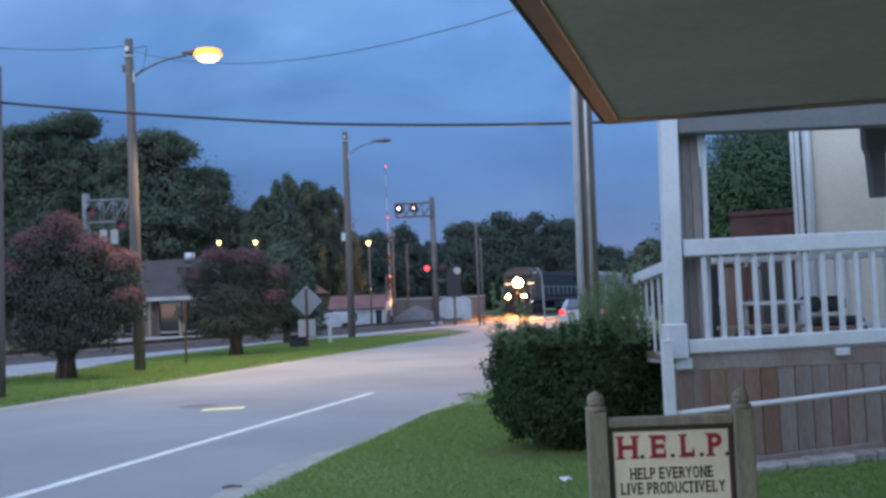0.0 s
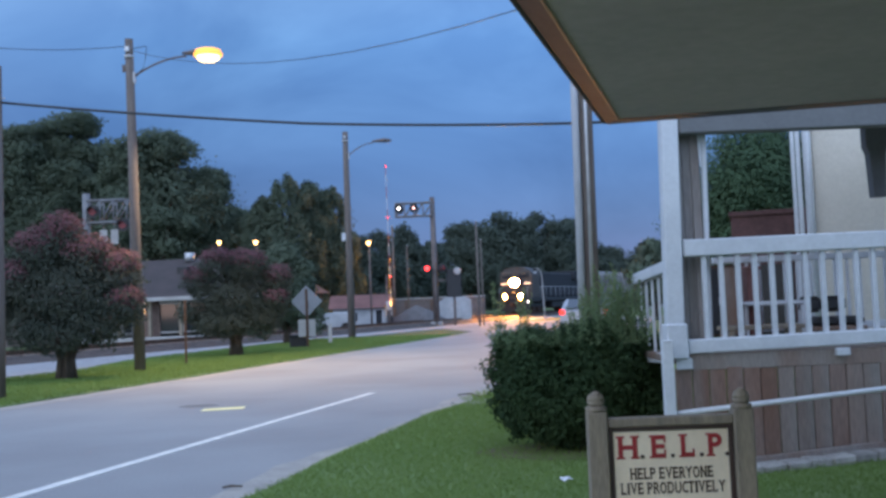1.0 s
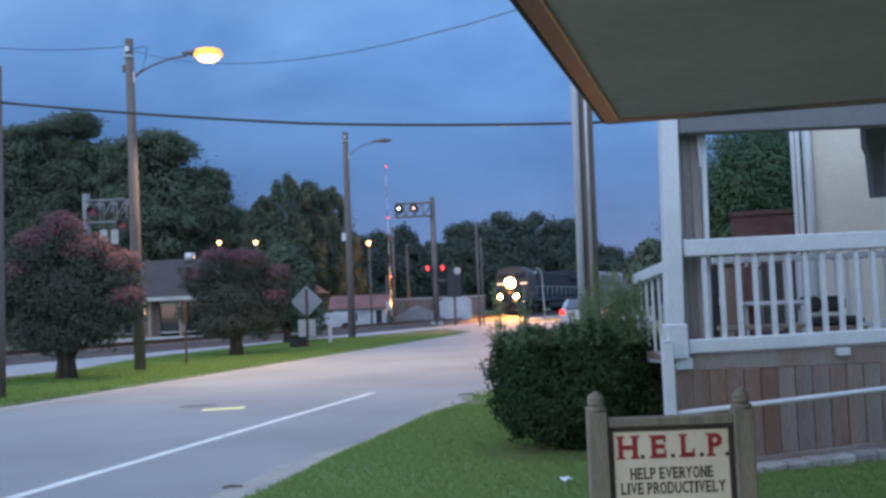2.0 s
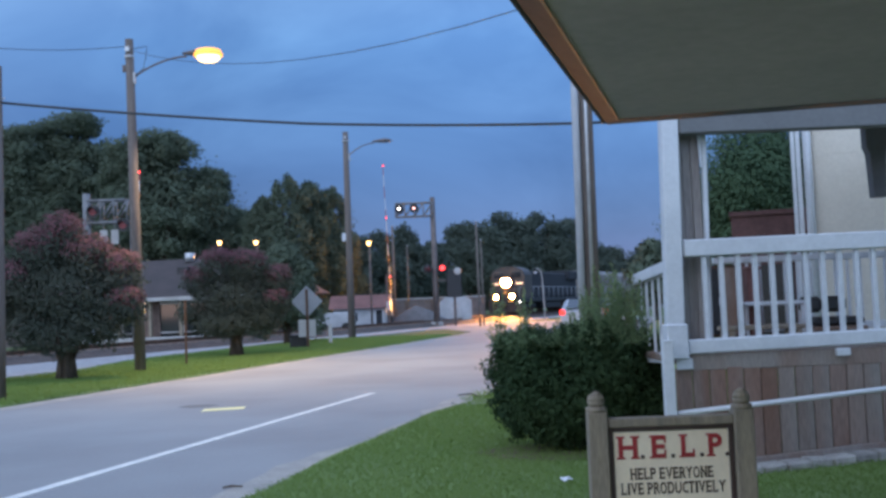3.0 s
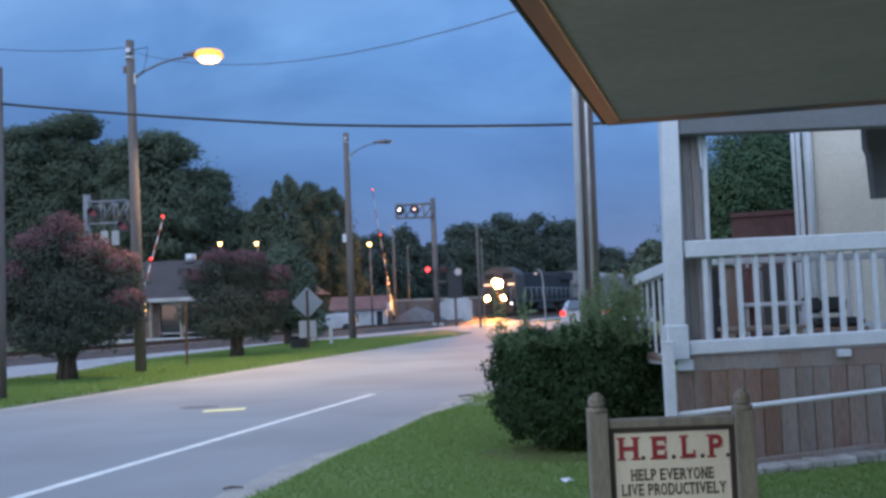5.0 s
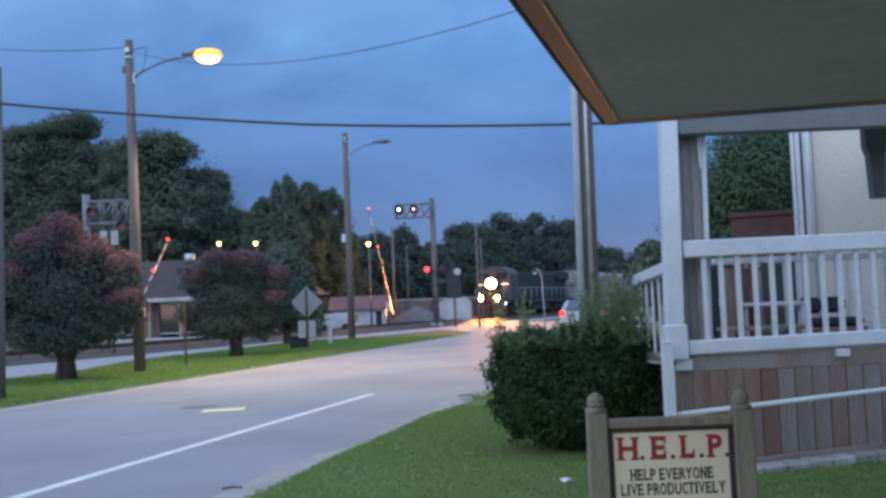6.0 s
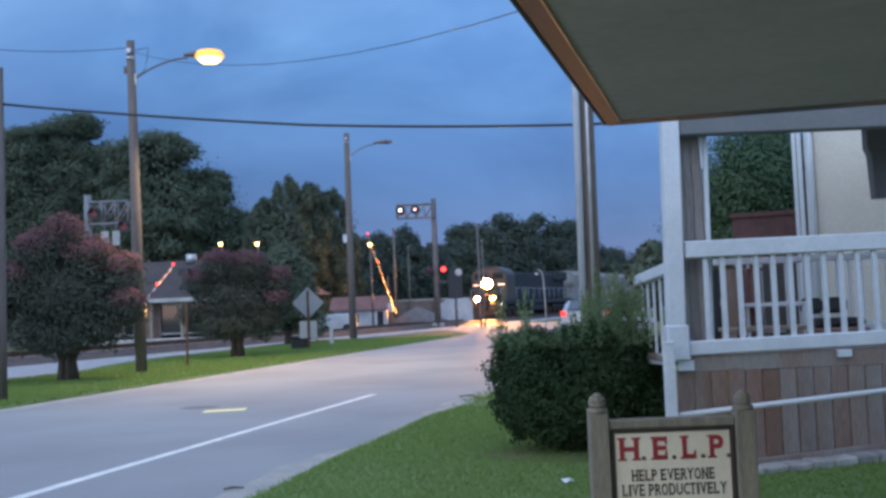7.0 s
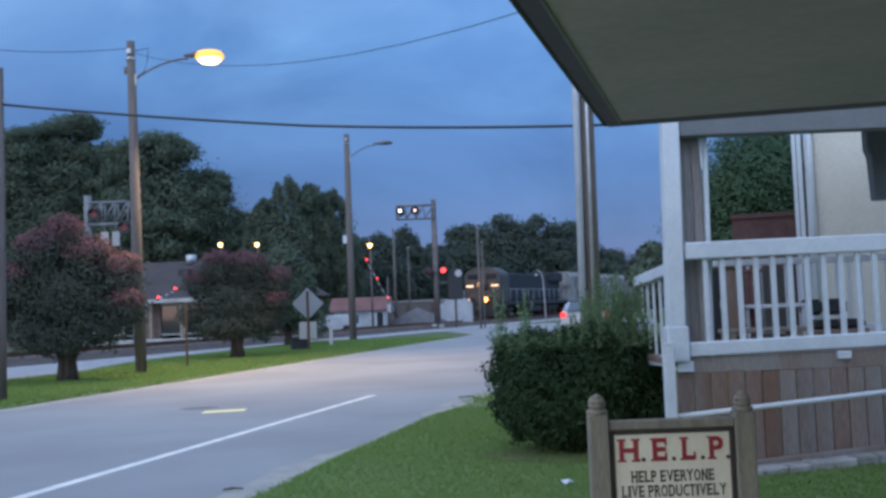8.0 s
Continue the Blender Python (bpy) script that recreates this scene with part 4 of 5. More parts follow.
def build_bush():
    b = thing("bush", pose(1.15, 9.4, 0.03), "overgrown dark green bush with pale feathery shoots", "bush")
    rng = random.Random(2)
    for k in range(18):
        a, r = rng.uniform(0, 6.28), rng.uniform(0.03, 0.12)
        part("stem", tube(B(), [(r * math.cos(a), r * math.sin(a), -0.1), (2.2 * r * math.cos(a), 2.0 * r * math.sin(a), 0.5), (2.6 * r * math.cos(a), 2.8 * r * math.sin(a), 0.8)], [0.025, 0.018, 0.008], 6), BARK, b)
    lobes = [(-0.34, 0.0, 0.66, 0.44, 0.56, 0.48), (0.26, -0.02, 0.66, 0.44, 0.56, 0.50), (0.0, 0.0, 0.52, 0.52, 0.60, 0.48), (-0.08, -0.2, 0.38, 0.50, 0.40, 0.38),
             (0.32, 0.1, 0.92, 0.38, 0.46, 0.26), (-0.42, 0.05, 0.90, 0.34, 0.42, 0.22), (0.02, 0.05, 0.90, 0.42, 0.46, 0.24), (0.44, 0.0, 0.5, 0.28, 0.42, 0.42), (-0.38, -0.05, 0.42, 0.28, 0.4, 0.34), (0.60, 0.1, 0.48, 0.24, 0.4, 0.42), (0.70, -0.05, 0.34, 0.22, 0.38, 0.34), (-0.50, -0.05, 0.55, 0.24, 0.4, 0.42), (0.72, 0.1, 0.75, 0.18, 0.35, 0.34)]
    leaves("foliage", lobes, 64000, 0.026, LEAF_BUSH, b, 5, shell=0.5, long=2.2)
    # feathery shoots standing out of the top
    r2 = np.random.default_rng(7)
    kinds = []
    for k in range(14):
        pts, faces = [], []
        lean = r2.normal(0, 0.09, 2)
        for i in range(46):
            u = r2.random()
            c = np.array([lean[0] * u * 1.6, lean[1] * u, u]) * (1, 1, 0.5)
            a = r2.normal(size=3)
            a[2] = abs(a[2]) + 0.5
            a *= 0.040 * (1.15 - 0.6 * u) / np.linalg.norm(a)
            w = np.cross(a, r2.normal(size=3))
            w *= 0.009 / np.linalg.norm(w)
            j = len(pts)
            pts += [c.tolist(), (c + a * 0.6 + w).tolist(), (c + a * 1.5).tolist(), (c + a * 0.6 - w).tolist()]
            faces.append((j, j + 1, j + 2, j + 3))
        stalk = [[0, 0, 0], [0.004, 0, 0], [lean[0] * 1.6 + 0.003, lean[1], 0.5], [lean[0] * 1.6, lean[1], 0.5]]
        faces.append(tuple(range(len(pts), len(pts) + 4)))
        pts += stalk
        me = bpy.data.meshes.new("shoot")
        me.from_pydata(pts, [], faces)
        me.materials.append(LEAF_TIP)
        kinds.append(me)
    for k in range(210):
        x, y = r2.uniform(-0.70, 0.68), r2.uniform(-0.42, 0.42)
        tall = (0.20 if x > -0.05 else 0.11) + 0.12 * r2.random() ** 2 + (0.30 * r2.random() ** 2 if x > 0.0 else 0.0) + (0.26 * r2.random() if x > 0.2 else 0.0)
        if k % 24 == 0:
            x, tall = r2.uniform(-0.66, -0.35), r2.uniform(0.42, 0.62)
        ob = piece("shoot", kinds[k % 14], b, pose(x, y, 0.94, 0, 0, r2.uniform(0, 360)))
        ob.scale = (1, 1, tall / 0.5)


build_bush()


def grass(name, n, s0, s1, q0, q1, height, width, label, seed, inset=None):
    """Blades over a strip from s0 to s1 across the road and q0 to q1 along it."""
    rng = np.random.default_rng(seed)
    q = rng.uniform(q0, q1, n)
    s = s0 + rng.random(n) * (s1 - s0)
    if inset:
        s = lawn_edge(q) + 0.02 + rng.random(n) * (s1 - lawn_edge(q))
    along, across = np.array(ALONG), np.array(ACROSS)
    base = across[None] * s[:, None] + along[None] * q[:, None]
    h = height * (0.5 + 0.6 * rng.random(n))
    a = rng.uniform(0, 6.28, n)
    w = np.stack([np.cos(a), np.sin(a), np.zeros(n)], 1) * width
    base[:, 2] = 0.028
    tip = base + np.stack([rng.normal(0, 0.9, n) * h, rng.normal(0, 0.9, n) * h, h], 1)
    v = np.stack([base - w, base + w, tip], 1).reshape(-1, 3)
    if not inset:
        away = base - np.array(RAIL_AT)
        v = v.reshape(-1, 3, 3)[away @ np.array(RAIL_SIDE) > gravel_edge(away @ np.array(RAIL_DIR)) - 0.1].reshape(-1, 3)
        n = len(v) // 3
    me = bpy.data.meshes.new(name)
    me.from_pydata(v.tolist(), [], np.arange(n * 3).reshape(-1, 3).tolist())
    me.materials.append(BLADE)
    tagged(new(name, me), label, "grass", kind="stuff")


grass("grass", 240000, -3.62, 3.4, 6.0, 19, 0.042, 0.0045, "short green grass blades on the lawn", 12, True)
grass("weeds", 160, -3.55, -3.2, 13.8, 15.2, 0.10, 0.008, "ragged weeds at the road edge", 14)
grass("verge_grass", 110000, -18.2, -11.5, 8, 44, 0.08, 0.016, "green grass blades on the verge", 13)


# ---- road signs and clutter on the verge ----
def build_verge_signs():
    s = thing("road_sign", pose(-5.06, 36.37, 0.03, 0, 0, 3), "grey back of a diamond road sign above a small plate", "road sign")
    part("post", box(B(), -0.045, 0.045, -0.05, -0.015, -0.1, 2.15, 0.004), RUST, s)
    m = Matrix.Translation((0, -0.005, 1.70)) @ pose(0, 0, 0, 0, 45, 0)
    part("plate", box(B(), -0.41, 0.41, -0.006, 0.006, -0.41, 0.41, 0.004, m), SIGNBACK, s, "diamond aluminium plate seen from behind")
    part("small_plate", box(B(), -0.33, 0.30, -0.012, 0.0, 0.42, 1.04, 0.004), CONCRETE, s, "pale square plate")
    p = thing("marker_post", pose(-7.26, 27.77, 0.03), "thin dark metal marker post in the grass", "post")
    part("post", box(B(), -0.03, 0.03, -0.02, 0.02, -0.1, 1.75, 0.004), RUST, p)
    part("cap", box(B(), -0.035, 0.035, -0.025, 0.025, 1.75, 1.79, 0.004), RUST, p)
    for x, y, h in ((-4.72, 40.5, 0.75),):
        b = thing("bollard", pose(x, y, 0.03), "short pale post on the grass verge", "bollard")
        part("shaft", box(B(), -0.07, 0.07, -0.07, 0.07, -0.1, h, 0.01), CONCRETE, b)
        part("cap", box(B(), -0.08, 0.08, -0.08, 0.08, h, h + 0.04, 0.01), CONCRETE, b)
    t = thing("utility_box", pose(-5.48, 37.0, 0.03), "low dark utility box behind the road sign", "utility box")
    part("body", box(B(), -0.32, 0.30, -0.2, 0.2, -0.05, 0.42, 0.04), BLACK, t)
    part("lid", box(B(), -0.35, 0.33, -0.23, 0.23, 0.42, 0.48, 0.015), RUBBER, t)
    l = thing("litter", pose(0.855, 7.55, 0.035, 0, 0, 20), "scrap of white paper on the grass", "litter")
    bm = B()
    vs = [bm.verts.new(c) for c in ((-0.05, -0.04, 0.02), (0.0, -0.05, 0.045), (0.06, -0.03, 0.03), (0.05, 0.04, 0.05), (0.0, 0.05, 0.03), (-0.06, 0.04, 0.05))]
    ctr = bm.verts.new((0, 0, 0.06))
    for i in range(6):
        bm.faces.new((vs[i], vs[(i + 1) % 6], ctr))
    bm.transform(Matrix.Scale(0.75, 4))
    sc = part("scrap", bm, PAINT, l)
    md = sc.modifiers.new("thick", "SOLIDIFY")
    md.thickness = 0.004
    c = thing("stick", pose(0.30, 14.65, 0.04, 0, 0, -30), "thin bent twig at the lawn edge", "stick", "sticks")
    part("twig", tube(B(), [(-0.2, 0, 0.03), (0.0, 0.02, 0.05), (0.22, -0.05, 0.01)], [0.008, 0.012, 0.007], 7), BARK, c)
    c = thing("stick", pose(-1.75, 7.98, 0.02, 0, 0, -8), "dark broken stick at the road edge", "stick", "sticks")
    part("twig", tube(B(), [(-0.08, 0, 0.005), (-0.01, 0.01, 0.015), (0.08, 0.02, 0.01)], [0.008, 0.011, 0.006], 7), BARK, c)


build_verge_signs()


# ---- crossing equipment ----
def crossing_gate(x, y, pivot, length, heading, lamps, label):
    g = thing("crossing_gate", pose(x, y, 0, 0, 0, heading), label, "crossing gate", "crossing gates")
    part("mast", tube(B(), [(0.25, 0, -0.1), (0.25, 0, 3.6)], 0.05, 10), GALV_DARK, g)
    part("foot", box(B(), 0.0, 0.5, -0.25, 0.25, -0.1, 0.25, 0.02), CONCRETE, g)
    part("gearbox", box(B(), 0.05, 0.30, -0.2, 0.2, pivot - 0.35, pivot + 0.25, 0.02), GALV, g)
    arm = new("arm")
    arm.parent = g
    bars = B()
    n = 12
    box(bars, -0.04, 0.0, -0.9, 0.3, -0.09, 0.09, 0.01)
    a = part("bar", bars, GALV, arm)
    me_r = mesh_of("stripe", box(B(), -0.03, 0.0, 0, length / n * 0.98, -0.045, 0.045, 0.003), SIGNRED_S)
    me_w = mesh_of("stripe", box(B(), -0.03, 0.0, 0, length / n * 0.98, -0.045, 0.045, 0.003), PAINT)
    for i in range(n):
        piece("stripe", me_r if i % 2 else me_w, arm, pose(0, 0.3 + (length - 0.3) * i / n, 0))
    for u in lamps:
        bm = tube(B(), [(-0.07, length * u, 0.1), (0.04, length * u, 0.1)], 0.05, 10)
        part("lamp", bm, REDGLOW, arm, "glowing red gate lamp")
    part("counterweight", box(B(), -0.1, 0.05, -1.1, -0.7, -0.2, 0.2, 0.02), BLACK, arm)
    arm.matrix_basis = pose(0, 0, pivot, 88, 0, 0)
    return arm


def truss(parent, x0, x1, z0, z1, y0=-0.25, y1=0.25, n=4, r=0.035):
    """A light lattice: chords, uprights and diagonals, on two faces."""
    for y in (y0, y1):
        for z in (z0, z1):
            part("chord", tube(B(), [(x0, y, z), (x1, y, z)], r, 6), STEEL, parent)
        for i in range(n + 1):
            x = x0 + (x1 - x0) * i / n
            part("upright", tube(B(), [(x, y, z0), (x, y, z1)], r * 0.7, 6), STEEL, parent)
            if i < n:
                part("brace", tube(B(), [(x, y, z0), (x0 + (x1 - x0) * (i + 1) / n, y, z1)], r * 0.6, 6), STEEL, parent)


def flasher(parent, x, y, z, lit, r=0.17):
    """A round signal with a black backplate and hood; lit: material of its lens."""
    bm = tube(B(), [(x, y - 0.02, z), (x, y + 0.02, z)], 0.30, 18)
    fl = part("backplate", bm, BLACK, parent)
    bm = tube(B(), [(x, y - 0.05, z), (x, y - 0.03, z)], r, 16)
    part("lens", bm, lit, fl, "signal lens")
    hood = B()
    pts0, pts1 = [], []
    for k in range(9):
        a = math.pi * k / 8
        pts0.append(hood.verts.new((x + 0.19 * math.cos(a), y - 0.03, z + 0.19 * math.sin(a))))
        pts1.append(hood.verts.new((x + 0.19 * math.cos(a), y - 0.28, z + 0.19 * math.sin(a))))
    for k in range(8):
        hood.faces.new((pts0[k], pts0[k + 1], pts1[k + 1], pts1[k]))
    h = part("hood", hood, BLACK, fl)
    md = h.modifiers.new("thick", "SOLIDIFY")
    md.thickness = 0.012
    return fl


def build_cantilevers():
    c = thing("signal_cantilever", pose(-0.62, 67, 0), "steel crossing signal cantilever over the road", "crossing signal", "crossing signals")
    part("mast", tube(B(), [(0, 0, -0.1), (0, 0, 4), (0, 0, 8.7)], [0.22, 0.2, 0.17], 14), GALV_DARK, c)
    truss(c, -2.5, 0, 7.45, 8.35, n=4, r=0.06)
    part("base", box(B(), -0.4, 0.4, -0.4, 0.4, -0.1, 0.3, 0.03), CONCRETE, c)
    for x, lit in ((-2.25, WHITEGLOW), (-1.25, PINKGLOW)):
        flasher(c, x, -0.4, 7.98, lit, 0.085)
    flasher(c, -2.25, 0.4, 7.98, REDDIM)
    part("crossarm", tube(B(), [(-0.6, -0.3, 3.88), (0.55, -0.3, 3.86)], 0.05, 8), GALV_DARK, c)
    for x in (-0.5, 0.5):
        flasher(c, x, -0.42, 3.87, REDDIM)
    d = thing("signal_cantilever", pose(-16.12, 45, 0), "steel signal cantilever with hanging white plates", "crossing signal", "crossing signals")
    part("mast", tube(B(), [(0, 0, -0.1), (0, 0, 7.1)], 0.17, 14), STEEL, d)
    part("mast", tube(B(), [(1.95, 0.2, -0.1), (1.95, 0.2, 5.9)], 0.07, 10), STEEL, d)
    truss(d, 0.1, 1.9, 5.75, 6.75, n=3, r=0.06)
    for x in (0.85, 1.35):
        part("plate", box(B(), x - 0.17, x + 0.17, -0.3, -0.27, 4.75, 5.4, 0.004), CONCRETE, d, "hanging pale plate")
        part("hanger", box(B(), x - 0.015, x + 0.015, -0.29, -0.27, 5.4, 5.75), STEEL, d)
    flasher(d, 1.75, -0.35, 5.6, REDDIM)
    flasher(d, 0.4, -0.35, 6.25, REDDIM)


build_cantilevers()
ARM_NEAR = crossing_gate(-13.9, 45, 1.84, 6.4, 0, (0.5, 0.985), "lowering striped crossing gate with red lamps, beside the railway")
ARM_FAR = crossing_gate(-3.65, 67, 1.54, 9.5, 174, (0.2, 0.62, 0.985), "lowering long crossing gate with red lamps at the road")
sig = thing("crossing_signal", pose(-0.62, 66.4, 0), "pair of flashing red crossing signals on a short mast", "crossing signal", "crossing signals")
part("mast", tube(B(), [(0, 0, -0.1), (0, 0, 4.3)], 0.06, 10), GALV_DARK, sig)
part("crossarm", tube(B(), [(-0.55, 0, 3.87), (0.52, 0, 3.86)], 0.04, 8), GALV_DARK, sig)
case = part("signal_case", box(B(), 0.75, 1.75, 0.1, 0.6, 1.9, 3.75, 0.04), BLACK, sig, "dark signal case")
part("bracket", box(B(), 0.0, 0.75, 0.3, 0.4, 3.0, 3.1, 0.01), GALV_DARK, sig)
part("bell", tube(B(), [(1.5, 0.0, 3.62), (1.5, 0.09, 3.62)], [0.2, 0.26], 16), CONCRETE, case, "pale round bell")
part("mast", tube(B(), [(1.25, 0.35, -0.1), (1.25, 0.35, 1.9)], 0.09, 10), GALV_DARK, sig)
# added cans before the lenses; turning them imitates the flashing
DRUMS = []
for dx in (-0.5, 0.5):
    flasher(sig, dx, -0.08, 3.87, REDDIM)
    bm = B()
    for r0, y0, r1, y1 in ((0.185, -0.07, 0.185, 0.07), (0.185, 0.07, 0.01, 0.072), (0.165, -0.07, 0.165, 0.05)):
        tube(bm, [(0, y0, 0), (0, y1, 0)], [r0, r1], 16, False)
    drum = part("flash_can", bm, BLACK, sig, "added black can that turns the lamp away to flash it")
    part("lamp_face", tube(B(), [(0, 0.0, 0), (0, 0.01, 0)], 0.162, 16), REDGLOW, drum, "glowing red lamp")
    drum.matrix_basis = pose(dx, -0.32, 3.87)
    DRUMS.append(drum)


# ---- buildings ----
def build_depot():
    h = thing("depot", pose(-15.5, 61.5, 0, 0, 0, -12), "low depot building with grey hipped roof and open bays", "building")
    W, D = 6.8, 4.0
    bm = B()
    v = [bm.verts.new(c) for c in ((-W - 0.7, -D, 2.45), (W + 0.7, -D, 2.45), (W + 0.7, D, 2.45), (-W - 0.7, D, 2.45), (-W + 2.2, 0, 4.9), (W - 2.2, 0, 4.9))]
    for f in ((0, 1, 5, 4), (1, 2, 5), (2, 3, 4, 5), (3, 0, 4), (3, 2, 1, 0)):
        bm.faces.new([v[i] for i in f])
    roof = part("roof", bm, SHINGLE, h)
    part("fascia", box(B(), -W - 0.72, W + 0.72, -D - 0.03, -D - 0.003, 2.3, 2.52, 0.01), CONCRETE, h)
    part("back_wall", box(B(), -W, W, D - 0.8, D - 0.6, -0.1, 2.44), DARKBRICK, h)
    for x0, x1 in ((-W, -4.4), (-1.6, -0.6), (2.4, 3.4), (5.6, W)):
        part("wall", box(B(), x0, x1, -D + 0.7, -D + 0.95, -0.1, 2.44), DARKBRICK, h)
    for x in np.linspace(-W, W, 8):
        part("column", box(B(), x - 0.09, x + 0.09, -D + 0.2, -D + 0.38, -0.1, 2.44, 0.015), POSTWOOD, h)
    for x0, x1 in ((-4.4, -1.6), (-0.6, 2.4), (3.4, 5.6)):
        w = part("window", box(B(), x0, x1, -D + 0.8, -D + 0.84, 0.5, 2.1), GLASS, h)
        bm = box(B(), (x0 + x1) / 2 - 0.04, (x0 + x1) / 2 + 0.04, -D + 0.74, -D + 0.8, 0.5, 2.1)
        box(bm, x0, x1, -D + 0.74, -D + 0.79, 0.42, 0.5)
        box(bm, x0, x1, -D + 0.74, -D + 0.79, 2.1, 2.44)
        part("frame", bm, CONCRETE, w)
    part("vent", box(B(), -0.3, 0.4, -1.6, -0.9, 3.9, 4.35, 0.03), BLACK, roof)
    part("vent", tube(B(), [(-0.1, -0.2, 4.7), (-0.1, -0.2, 5.25)], 0.33, 12), GALV, roof)
    part("platform", box(B(), -W - 1.2, W + 1.2, -D - 1.0, D, -0.12, 0.22, 0.02), CONCRETE, h)
    return h


def far_lamp(x, y, z, label):
    p = thing("yard_lamp", pose(x, y, 0), label, "street lamp", "yard lamps")
    part("pole", tube(B(), [(0, 0, -0.2), (0, 0, z - 0.1)], [0.07, 0.05], 8), GALV_DARK, p)
    part("arm", tube(B(), [(0, 0, z - 0.15), (0, -0.4, z + 0.12)], 0.04, 6), GALV, p)
    hd = part("hood", tube(B(), [(0, -0.4, z + 0.05), (0, -0.4, z + 0.2)], [0.2, 0.1], 12), BLACK, p)
    part("globe", tube(B(), [(0, -0.4, z - 0.2), (0, -0.4, z - 0.08), (0, -0.4, z + 0.04)], [0.07, 0.13, 0.14], 12), FARGLOW, hd, "glowing warm globe")


def build_far():
    build_depot()
    far_lamp(-14.55, 65, 6.1, "lit yard lamp above the depot")
    far_lamp(-12.25, 65.4, 6.05, "lit yard lamp above the depot")
    far_lamp(-4.86, 65.4, 5.7, "lit yard lamp near the crossing")
    # white shed with a red-brown roof
    s = thing("shed", pose(-5.9, 71, 0, 0, 0, 0), "small white shed with a red-brown roof", "shed")
    part("body", box(B(), -2.0, 1.7, -1.2, 1.8, -0.1, 1.45), SHEDWHITE, s)
    bm = B()
    v = [bm.verts.new(c) for c in ((-2.3, -1.5, 1.40), (2.0, -1.5, 1.40), (2.0, 2.1, 1.40), (-2.3, 2.1, 1.40), (-2.3, 0.3, 2.35), (2.0, 0.3, 2.35))]
    for f in ((0, 1, 5, 4), (2, 3, 4, 5), (1, 2, 5), (3, 0, 4), (3, 2, 1, 0)):
        bm.faces.new([v[i] for i in f])
    part("roof", bm, REDROOF, s)
    d = part("door", box(B(), 1.0, 1.45, -1.24, -1.203, -0.05, 1.25), LOCOBLUE, s, "dark blue door")
    bm = box(B(), 0.92, 0.995, -1.25, -1.203, -0.05, 1.33)
    box(bm, 1.455, 1.53, -1.25, -1.203, -0.05, 1.33)
    box(bm, 0.92, 1.53, -1.25, -1.203, 1.255, 1.33)
    part("frame", bm, PAINT, d)
    w = part("window", box(B(), -0.9, -0.3, -1.23, -1.203, 0.5, 1.1), GLASS, s)
    part("frame", box(B(), -0.95, -0.25, -1.22, -1.204, 0.42, 0.5), PAINT, w)
    # white tank shed
    t = thing("equipment_hut", pose(0.75, 76, 0), "pale rounded metal equipment hut", "hut")
    prof = [(-1.2, -0.1), (-1.2, 1.62), (-0.75, 1.95), (0.0, 2.12), (0.8, 1.98), (1.2, 1.68), (1.2, -0.1)]
    part("shell", prism(B(), prof, -1.2, 1.6), SHEDWHITE, t)
    part("door", box(B(), -0.4, 0.35, -1.24, -1.203, 0.0, 1.6), GALV, t)
    # gravel heap
    g = thing("gravel_heap", pose(-2.1, 73, 0), "grey heap of gravel", "gravel heap")
    bm = B()
    rng = np.random.default_rng(3)
    rings = []
    for i in range(8):
        u = i / 7
        rings.append([bm.verts.new((math.cos(a) * (2.5 * (1 - u) + 0.05) * (1 + 0.08 * rng.normal()), math.sin(a) * (1.3 * (1 - u) + 0.05), -0.05 + 1.5 * u ** 0.75)) for a in np.linspace(0, 2 * math.pi, 20, endpoint=False)])
    for r0, r1 in zip(rings, rings[1:]):
        for k in range(20):
            bm.faces.new((r0[k], r0[(k + 1) % 20], r1[(k + 1) % 20], r1[k])).smooth = True
    bm.faces.new(rings[-1])
    part("heap", bm, HEAP, g)
    # pale wheeled box behind the verge, in place of the shed wall's left part
    u = thing("shed_wall_block", pose(-6.6, 60, 0), "pale box on wheels standing in for the shed's left wall", "trailer")
    part("body", box(B(), -1.15, 1.1, -0.8, 0.8, 0.25, 1.2, 0.06), SHEDWHITE, u)
    for x in (-0.7, 0.65):
        part("wheel", tube(B(), [(x, -0.85, 0.3), (x, -0.6, 0.3)], 0.3, 16), RUBBER, u)
    # tan house beyond the porch with white corner trim
    h = thing("house", pose(4.75, 13.2, 0, 0, 0, -21), "tan-sided house with white corner trim", "house")
    part("wall", box(B(), 0.1, 7, 0, 6, -0.1, 6.0), TANSIDING, h)
    for x0, x1, y0, z1 in ((-0.06, -0.01, -0.04, 5.9), (0.0, 0.06, -0.05, 5.9), (0.09, 0.13, -0.03, 5.9)):
        part("corner_board", box(B(), x0, x1, y0, y0 + 0.04, 0.1, z1, 0.006), PAINT, h)
    part("downpipe", tube(B(), [(0.16, -0.09, 0.2), (0.16, -0.09, 5.9)], 0.04, 10), PAINT, h)
    part("roof", slab(B(), [(-0.3, -0.4), (7.4, -0.4), (7.4, 6.4), (-0.3, 6.4)], 6.0, 6.3), SHINGLE, h)
    for z in np.arange(0.3, 5.9, 0.24):
        part("siding_board", box(B(), 0.22, 7.0, -0.014, -0.002, z, z + 0.239, 0.001), TANSIDING, h)
    r = thing("red_building", pose(5.9, 20.3, 0, 0, 0, -17), "dull red brick outbuilding behind the porch", "building")
    part("wall", box(B(), 0.0, 4.4, 0, 4, -0.1, 2.96), REDBRICK, r)
